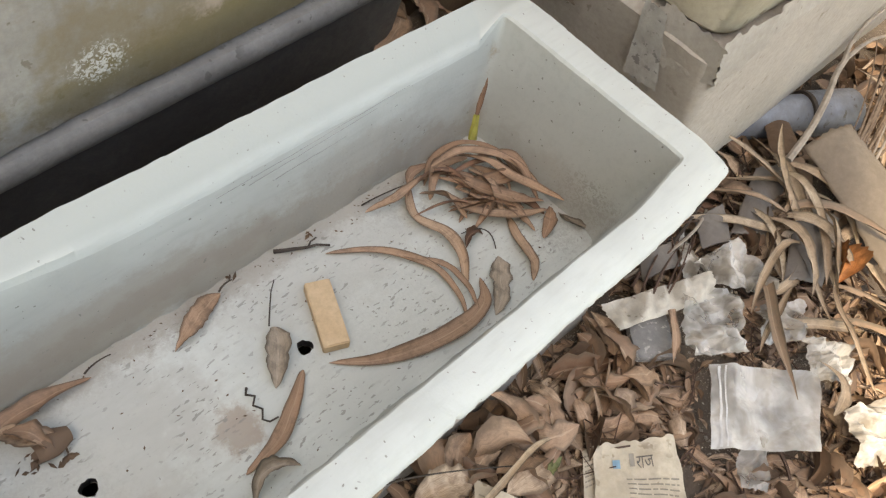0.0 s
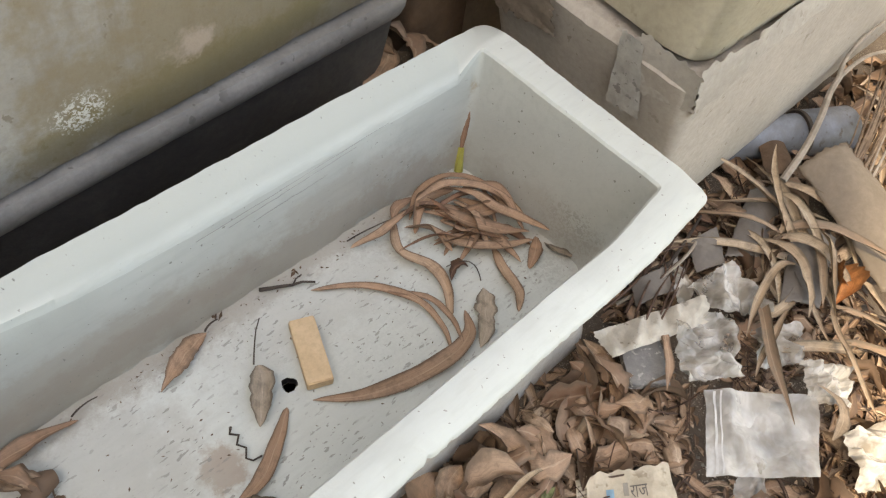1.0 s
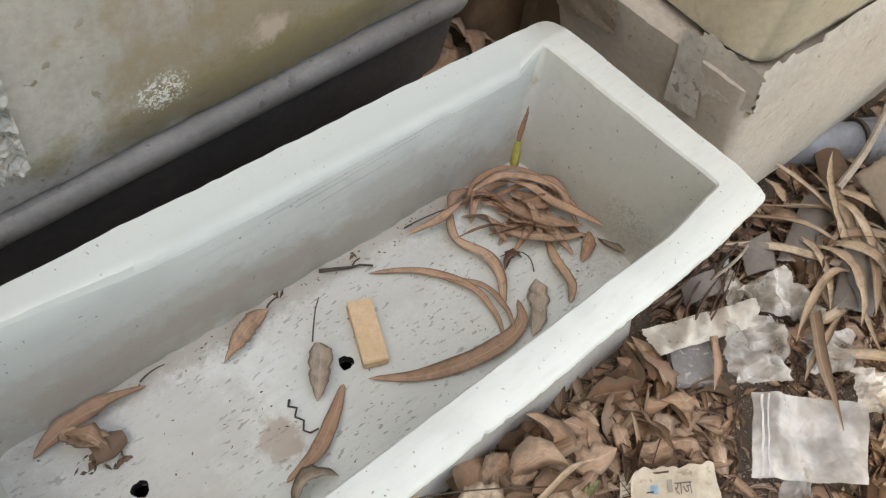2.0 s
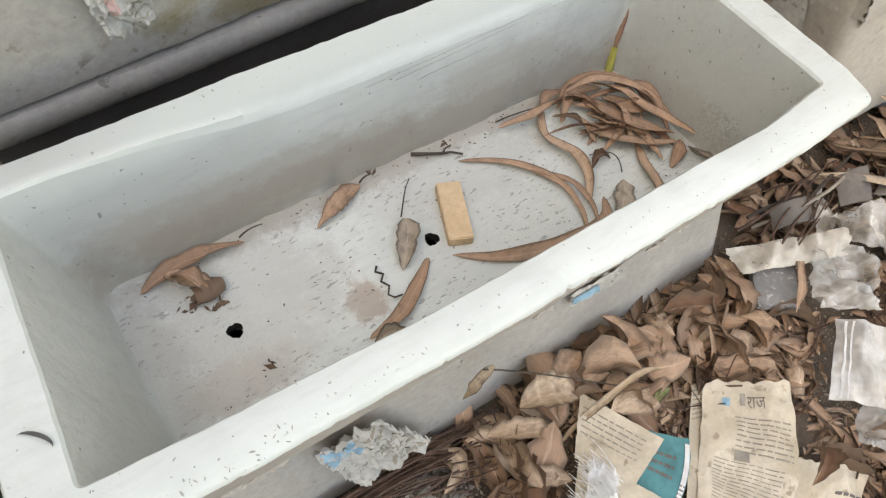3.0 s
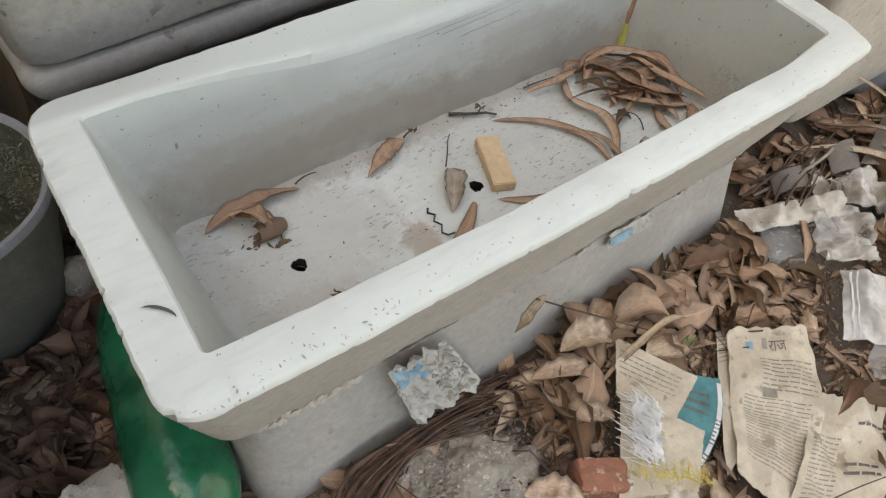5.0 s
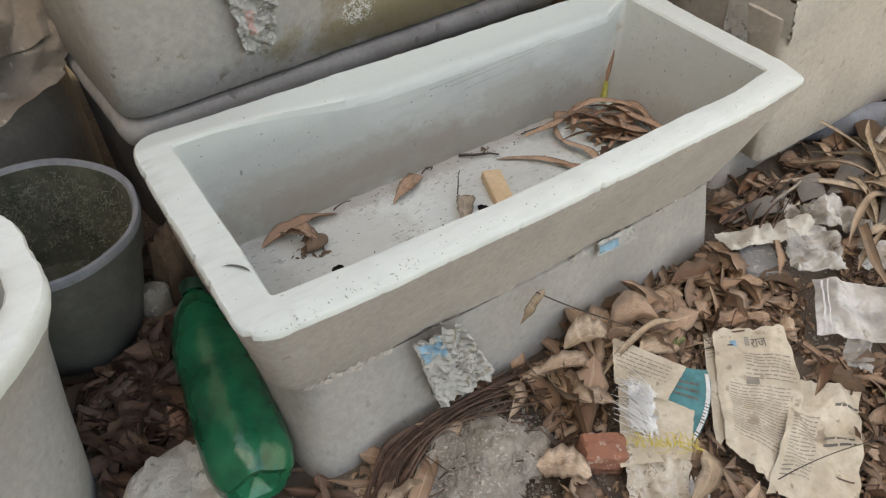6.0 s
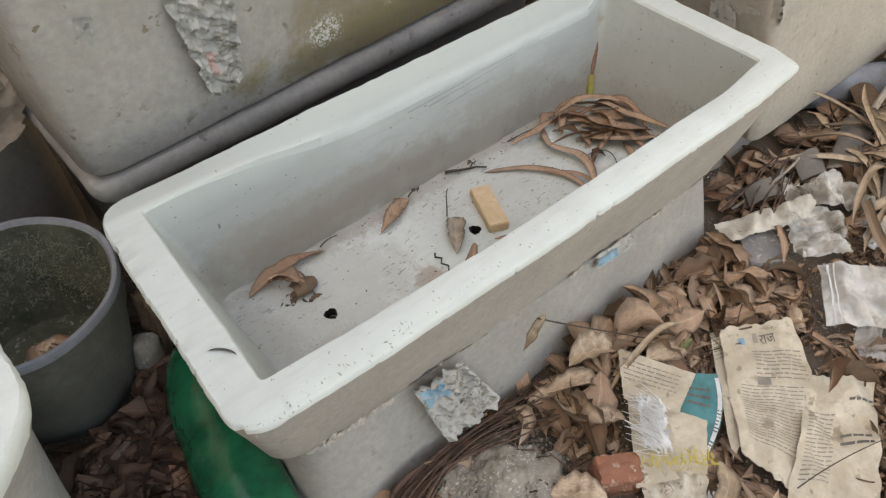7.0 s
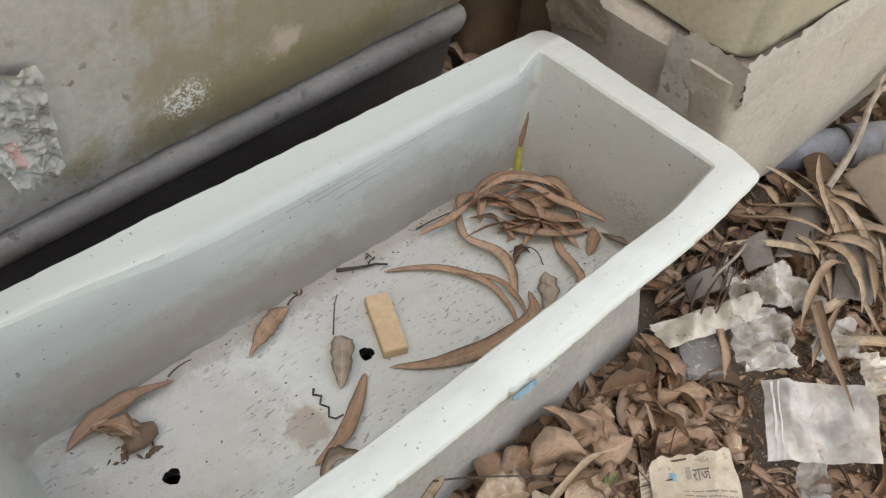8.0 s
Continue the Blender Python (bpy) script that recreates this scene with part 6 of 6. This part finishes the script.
        m = Matrix.Translation((x, y, gh(x, y) + rnd.uniform(0.002, 0.014))) @ pose(0, 0, 0, rnd.gauss(0, 24), rnd.gauss(0, 16), rnd.uniform(0, 360))
        drop(m, (v, f, u), darker if x < 0.03 and y > -0.06 else dry)
    ob = new("leaf_litter", leaf_mesh("leaf_litter", dry, LITTERS))
    tagged(ob, "layer of broken brown dead leaves on the soil", "leaf litter", kind="stuff")
    ob = new("leaf_litter", leaf_mesh("leaf_litter", darker, LITTERW))
    tagged(ob, "layer of dark leaf scraps between the pots", "leaf litter", kind="stuff")
    # leaves and straps blown under the far trough's edge
    for n in range(26):
        x, y, turn = rnd.uniform(0.83, 1.22), rnd.uniform(-0.045, 0.045), rnd.uniform(0, 360)
        ob = new("dry_leaf", (TEMPLATES if n % 3 else DARKER_LEAVES)[n % 12])
        ob.matrix_basis = Matrix.Translation((x, y, gh(x, y) + 0.008 + 0.016 * rnd.random())) @ pose(0, 0, 0, rnd.gauss(0, 20), rnd.gauss(0, 14), turn) @ Matrix.Translation((-0.03, 0, 0)) @ Matrix.Diagonal((0.8, 0.8, 0.8, 1))
        tagged(ob, "dry brown leaf under the far trough's edge", "leaf", "fallen leaves on the ground")
    # broad leaves heaped against the trough
    for n in range(40):
        x, y, turn = rnd.uniform(0.33, 0.80), -0.045 - 0.075 * rnd.random() ** 1.3, rnd.uniform(0, 360)
        if beside(x, y, turn, -0.04, -0.02, 0.0, 0.02, 0.04):
            continue
        ob = new("dry_leaf", TEMPLATES[rnd.randrange(len(TEMPLATES))])
        ob.matrix_basis = Matrix.Translation((x, y, gh(x, y) + 0.014 + rnd.random() * 0.022)) @ pose(0, 0, 0, rnd.gauss(10, 30), rnd.gauss(0, 22), turn) @ Matrix.Translation((-0.035, 0, 0)) @ Matrix.Diagonal((1.0, 1.25, 1.2, 1))
        tagged(ob, "broad dry brown leaf heaped against the trough", "leaf", "fallen leaves on the ground")


litter()


def grit():
    rnd = random.Random(12)
    verts, faces = [], []
    n = 0
    while n < 7000:
        if n % 3:
            x, y = rnd.gauss(0.17, 0.10), rnd.gauss(-0.11, 0.07)
        else:
            x, y = rnd.uniform(-0.3, 1.1), rnd.uniform(-0.5, -0.01)
        if blocked(x, y):
            continue
        r, b, z = 0.0008 + 0.0036 * rnd.random() ** 2, len(verts), gh(x, y)
        lump = 1 - ((x - 0.205) / 0.088) ** 2 - ((y + 0.104) / 0.068) ** 2
        if lump > 0:
            z = max(z, -0.002 + 0.034 * math.sqrt(lump) * 0.98)
        for dx, dy, dz in ((1, 0, 0), (0, 1, 0), (-1, 0, 0), (0, -1, 0), (0, 0, 0.9), (0, 0, -0.6)):
            q = rnd.uniform(0.6, 1.25) * r
            verts.append((x + dx * q, y + dy * q, z + dz * q))
        faces += [(b + k, b + (k + 1) % 4, b + 4) for k in range(4)] + [(b + (k + 1) % 4, b + k, b + 5) for k in range(4)]
        n += 1
    me = bpy.data.meshes.new("grit")
    me.from_pydata(verts, [], faces)
    me.materials.append(STONE)
    tagged(new("grit", me), "pale grit and gravel crumbs on the soil", "gravel", kind="stuff")


grit()

# single larger leaves and stalks
G = "fallen leaves on the ground"
lay_leaf(0.250, -0.152, 0.300, -0.200, 0.0, 0.056, 0.022, 0.010, "oval", LITTER, "broad round tan leaf beside the brick piece", G, 71, 0.1, 0.15)
lay_leaf(0.395, -0.048, 0.462, -0.075, 0.004, 0.052, 0.040, 0.018, "oval", LITTER, "broad crinkled tan leaf against the trough", G, 72, 0.2, 0.35)
lay_leaf(0.345, -0.055, 0.410, -0.100, 0.004, 0.034, 0.030, 0.014, "oval", LITTER, "curled tan leaf by the trough", G, 73, 0.3, 0.5)
lay_leaf(0.345, -0.120, 0.400, -0.145, 0.004, 0.026, 0.024, 0.010, "oval", LITTER, "brown leaf beside the leaflet", G, 74, 0.3, 0.3)
lay_leaf(0.850, -0.078, 0.774, -0.140, 0.002, 0.013, 0.052, 0.004, "strap", LITTER, "flat red-brown leaf strip on the tile piece", G, 75, 0.1)
lay_leaf(1.125, -0.190, 1.072, -0.226, 0.004, 0.048, 0.062, 0.014, "oval", ORANGE, "crumpled orange dry leaf", G, 76, 0.5, 0.6)
lay_leaf(0.880, -0.325, 0.935, -0.272, -0.020, 0.016, 0.062, 0.010, "sickle", STRAP, "curved dry leaf beside the zip bag", G, 77)
lay_leaf(0.440, -0.262, 0.360, -0.300, 0.012, 0.026, 0.030, 0.010, "sickle", STRAP, "long tan leaf beside the sack scrap", G, 78)
lay_leaf(0.668, -0.275, 0.625, -0.300, 0.0, 0.030, 0.040, 0.014, "oval", LITTER, "crumpled brown leaf on the newspaper", G, 79, 0.7, 0.7)
lay_leaf(0.160, -0.060, 0.060, -0.125, 0.006, 0.024, 0.018, 0.008, "sickle", LITTER, "long brown leaf beside the mortar lump", G, 80)
lay_leaf(0.130, -0.085, 0.050, -0.160, -0.006, 0.022, 0.014, 0.008, "sickle", LITTER, "long brown leaf on the soil", G, 81)
GREENLEAF = leafy("faded green leaf", (0.17, 0.19, 0.07), (0.11, 0.13, 0.05), (0.24, 0.25, 0.11))
lay_leaf(0.545, -0.128, 0.580, -0.122, 0.002, 0.013, 0.016, 0.004, "oval", GREENLEAF, "small faded green leaf in the litter", G, 84)
lay_leaf(0.720, -0.352, 0.672, -0.392, 0.004, 0.020, 0.034, 0.006, "oval", GREENLEAF, "yellow-green leaf beside the newspaper scrap", G, 85)
twig("stick", bez((-0.163, 0.223, 0.014), (-0.125, 0.240, 0.020), (-0.085, 0.256, 0.020), 6), 0.0055, 0.0045, FIBRE, "brown broken stick between the pots", "stick")
twig("stalk", bez((0.340, -0.022, 0.168), (0.40, -0.030, 0.110), (0.520, -0.095, 0.040), 12), 0.0011, 0.0008, TWIG, "thin dark stalk leaning on the trough", "stalk")
twig("stalk", bez((0.47, -0.345, 0.045), (0.56, -0.36, 0.050), (0.66, -0.40, 0.040), 12), 0.0009, 0.0006, TWIG, "thin dark stalk across the newspaper", "stalk")
fork = thing("stalk", (1.20, -0.045, 0.08), "pale grey forked dry branch over the pipe", "stalk")
for pts, r0, r1 in ((((1.195, -0.050, 0.085), (1.260, -0.040, 0.108), (1.335, -0.022, 0.118), (1.400, -0.002, 0.124), (1.445, 0.006, 0.128)), 0.0062, 0.0052),
                    (((1.445, 0.006, 0.128), (1.500, 0.004, 0.134), (1.560, -0.004, 0.130), (1.640, -0.030, 0.120)), 0.0046, 0.0024),
                    (((1.440, 0.006, 0.128), (1.470, 0.018, 0.140), (1.520, 0.024, 0.160), (1.600, 0.020, 0.170)), 0.0046, 0.0022)):
    part("limb", tube(spline(pts, 16), r0, r1, 7), STRAW, fork)
rnd = random.Random(41)
for k in range(18):
    o, w = rnd.gauss(0, 0.016), rnd.gauss(0, 0.018)
    twig("stalk", bez((1.285 + o, -0.125 - 0.6 * o, 0.080 + rnd.uniform(0, 0.018)), (1.40 + w, -0.10 - o + w, 0.115 + rnd.uniform(0, 0.02)), (1.55 - w, -0.055 - 1.6 * o, 0.12 + rnd.uniform(0, 0.03)), 12), rnd.uniform(0.0014, 0.0032), 0.0012,
         STRAW if k % 5 == 0 else FIBRE, "brown dry stalk in a bundle beside the board", "stalk", "bundle of stalks")
for k, (a, b, c) in enumerate((((0.84, -0.01, 0.03), (0.93, -0.05, 0.09), (1.02, -0.02, 0.06)), ((0.88, -0.03, 0.04), (0.97, -0.02, 0.08), (1.06, 0.0, 0.05)), ((0.83, 0.00, 0.05), (0.92, 0.00, 0.05), (1.00, -0.045, 0.05)))):
    twig("stalk", bez(a, b, c, 12), 0.003, 0.002, STRAW if k == 0 else TWIG, "curved dry stalk below the trough's end", "stalk")
rnd = random.Random(23)
for k in range(12):
    x, y = rnd.uniform(0.84, 0.98), rnd.uniform(-0.06, 0.0)
    a, n = rnd.gauss(0.5, 0.5), rnd.uniform(0.05, 0.10)
    p, q = (x - n * math.cos(a), y - n * math.sin(a) * 0.4, rnd.uniform(0.03, 0.05)), (x + n * math.cos(a), min(0.004, y + n * math.sin(a) * 0.4), rnd.uniform(0.035, 0.06))
    twig("stalk", bez(p, (x + rnd.gauss(0, 0.02), y + rnd.gauss(0, 0.012), 0.085), q, 12), rnd.uniform(0.0012, 0.0026), 0.0009, ROOT, "thin red-brown dry stem tangled below the trough's end", "stalk", "tangled stems")
lay_leaf(0.352, -0.024, 0.318, -0.026, 0.0, 0.012, 0.168, 0.003, "sickle", STRAP, "pale leaf tip hanging from the joint", "", 83, dz=-0.045)
for k, (x, y, z, r) in enumerate(((0.80, 0.405, 0.150, 10), (0.835, 0.43, 0.155, 70), (0.85, 0.455, 0.160, 130), (0.82, 0.47, 0.165, 200), (0.875, 0.475, 0.160, 280), (0.86, 0.42, 0.150, 330), (0.83, 0.40, 0.165, 40), (0.80, 0.44, 0.180, 110))):
    ob = new("dry_leaf", TEMPLATES[k + 3])
    ob.matrix_basis = pose(x, y, z, 20 * math.sin(k), 15 * math.cos(2 * k), r)
    tagged(ob, "pale curled dead leaf between the stacks", "leaf", "leaves between the stacks")
for k in range(9):
    ob = new("dry_leaf", TEMPLATES[k])
    a = k * 2.4
    ob.matrix_basis = pose(-0.126 + 0.040 * math.cos(a), 0.396 + 0.040 * math.sin(a), 0.050 + 0.002 * k, 12 * math.sin(k), 0, math.degrees(a) + 150) @ Matrix.Diagonal((0.8, 0.8, 0.8, 1))
    tagged(ob, "dead brown leaf lying in the mossy pot", "leaf", "leaves in the pot")
twig("stalk", bez((-0.19, 0.37, 0.075), (-0.13, 0.33, 0.10), (-0.06, 0.35, 0.08), 10), 0.0022, 0.0014, STRAW, "curved dry stalk in the mossy pot", "stalk")


def rim_chip():
    """A crescent chip in the limewash at the trough's end."""
    bm = bmesh.new()
    outer, inner = [], []
    for k in range(13):
        a = math.pi * (0.02 + 0.96 * k / 12)
        outer.append(bm.verts.new((0.013 * math.cos(a), 0.0065 * math.sin(a), 0.0)))
        inner.append(bm.verts.new((0.013 * math.cos(a), 0.0032 * math.sin(a), 0.0006)))
    for k in range(12):
        bm.faces.new((outer[k], outer[k + 1], inner[k + 1], inner[k]))
    moved(bm, pose(-0.013, 0.043, RIM_Z + 0.0018, 0, 0, 131 - 180))
    chip = part("chip", bm, DARKCEM, bpy.data.objects["rim"], "dark crescent chip in the limewash", smooth=False)
    return chip


rim_chip()


def paint_chips():
    """Small dark flakes and nicks in the limewash of the rim."""
    rnd = random.Random(44)
    verts, faces = [], []
    spots = [(rnd.uniform(-0.03, 0.78), -0.040 + abs(rnd.gauss(0, 0.006))) for _ in range(50)]
    spots += [(rnd.uniform(-0.02, 0.30), rnd.uniform(-0.044, -0.004)) for _ in range(16)]
    spots += [(rnd.uniform(-0.035, 0.14), rnd.uniform(-0.046, -0.034)) for _ in range(30)]
    spots += [(rnd.uniform(0.3, 0.78), rnd.uniform(-0.040, -0.014)) for _ in range(5)]
    spots += [(rnd.uniform(-0.036, 0.004), rnd.uniform(0.0, 0.25)) for _ in range(8)]
    spots += [(rnd.uniform(0.755, 0.782), rnd.uniform(0.0, 0.27)) for _ in range(12)]
    spots += [(rnd.uniform(0.05, 0.74), 0.276 - abs(rnd.gauss(0, 0.004))) for _ in range(26)]
    for x, y in spots:
        n, b, a = rnd.randrange(5, 8), len(verts), rnd.uniform(0, 6.3)
        ln, wd = 0.0005 + 0.0022 * rnd.random() ** 3, rnd.uniform(0.0004, 0.0010)
        for k in range(n):
            t = 2 * math.pi * k / n
            u, v = ln * math.cos(t) * rnd.uniform(0.6, 1.2), wd * math.sin(t) * rnd.uniform(0.6, 1.2)
            px, py = x + u * math.cos(a) - v * math.sin(a), y + u * math.sin(a) + v * math.cos(a)
            verts.append((px, py, RIM_Z + 0.0019 - 0.0042 * clamp01((-py - 0.024) / 0.022) * clamp01((px + 0.02) / 0.08)))
        faces.append(tuple(range(b, b + n)))
    me = bpy.data.meshes.new("paint_chips")
    me.from_pydata(verts, [], faces)
    me.materials.append(NICK)
    tagged(hang(new("paint_flaking", me), bpy.data.objects["rim"]), "small dark nicks in the white rim", kind="stuff")


paint_chips()


def scratches():
    """Fine dark scratches along the back wall of the basin."""
    for x0, z0, x1, z1 in ((0.365, 0.306, 0.605, 0.318), (0.400, 0.300, 0.560, 0.310), (0.43, 0.289, 0.52, 0.294)):
        pts = [Vector((x0 + (x1 - x0) * k / 14, 0, z0 + (z1 - z0) * k / 14 + 0.0012 * noise.noise(Vector((k * 0.7, z0 * 50, 0))))) for k in range(15)]
        for p in pts:
            p.y = 0.254 - (RIM_Z - p.z) / (RIM_Z - FLOOR_Z) * 0.013 - 0.0006
        part("scratch", tube(pts, 0.00034, 0.0002, 4), LEDGE, bpy.data.objects["basin"], "fine dark scratch in the wash")


scratches()


def joint_mortar():
    """Crumbs of mortar squeezed out of the joint between the two troughs."""
    rnd = random.Random(91)
    verts, faces = [], []
    for k in range(90):
        x = rnd.uniform(0.02, 0.13) if k < 60 else rnd.uniform(0.1, 0.74)
        z, r, b = 0.165 + 0.024 * clamp01(1 - x / 0.38) + rnd.gauss(0, 0.0025), rnd.uniform(0.0015, 0.005), len(verts)
        y = -0.001 + rnd.uniform(-0.003, 0.002)
        if x < 0.04:
            y += (0.04 - x) * 0.4
        for dx, dy, dz in ((1.5, 0, 0), (0, 1, 0), (-1.5, 0, 0), (0, -1, 0), (0, 0, 0.8), (0, 0, -0.8)):
            q = rnd.uniform(0.6, 1.3) * r
            verts.append((x + dx * q, y + dy * q * 0.7, z + dz * q))
        faces += [(b + i, b + (i + 1) % 4, b + 4) for i in range(4)] + [(b + (i + 1) % 4, b + i, b + 5) for i in range(4)]
    me = bpy.data.meshes.new("mortar")
    me.from_pydata(verts, [], faces)
    me.materials.append(BEAM)
    tagged(new("mortar", me), "crumbly mortar in the joint between the troughs", "mortar", kind="stuff")


joint_mortar()


def stalk_litter():
    """Thin broken stalks and grass stems through the litter."""
    rnd = random.Random(63)
    verts, faces = [], []
    n = 0
    while n < 900:
        if n % 3 == 0:
            x, y = rnd.gauss(1.12, 0.16), rnd.gauss(-0.14, 0.12)
        elif n % 7 == 0:
            x, y = rnd.uniform(-0.3, 0.0), rnd.uniform(0.0, 0.33)
        else:
            x, y = rnd.uniform(0.05, 1.05), rnd.uniform(-0.5, -0.03)
        if blocked(x, y, 0.03) or covered(x, y):
            continue
        n += 1
        a, ln, r = rnd.uniform(0, 6.3), rnd.uniform(0.02, 0.085), rnd.uniform(0.0005, 0.0014)
        p = Vector((x, y, gh(x, y) + rnd.uniform(0.008, 0.026)))
        d = Vector((math.cos(a), math.sin(a), rnd.gauss(0, 0.16)))
        side = Vector((-math.sin(a), math.cos(a), 0))
        bend = rnd.gauss(0, 0.18)
        b = len(verts)
        for k in range(5):
            t = k / 4 - 0.5
            c = p + d * (ln * t) + side * (bend * ln * (0.25 - t * t))
            verts += [c + side * r, c - side * r * 0.6 + Vector((0, 0, r)), c - side * r * 0.6 - Vector((0, 0, r))]
            if k:
                o = b + (k - 1) * 3
                faces += [(o + i, o + (i + 1) % 3, o + 3 + (i + 1) % 3, o + 3 + i) for i in range(3)]
    me = bpy.data.meshes.new("stalk_litter")
    me.from_pydata(verts, [], faces)
    me.materials.append(ROOT)
    tagged(new("stalk_litter", me), "thin broken brown stalks through the litter", "stalks", kind="stuff")


stalk_litter()
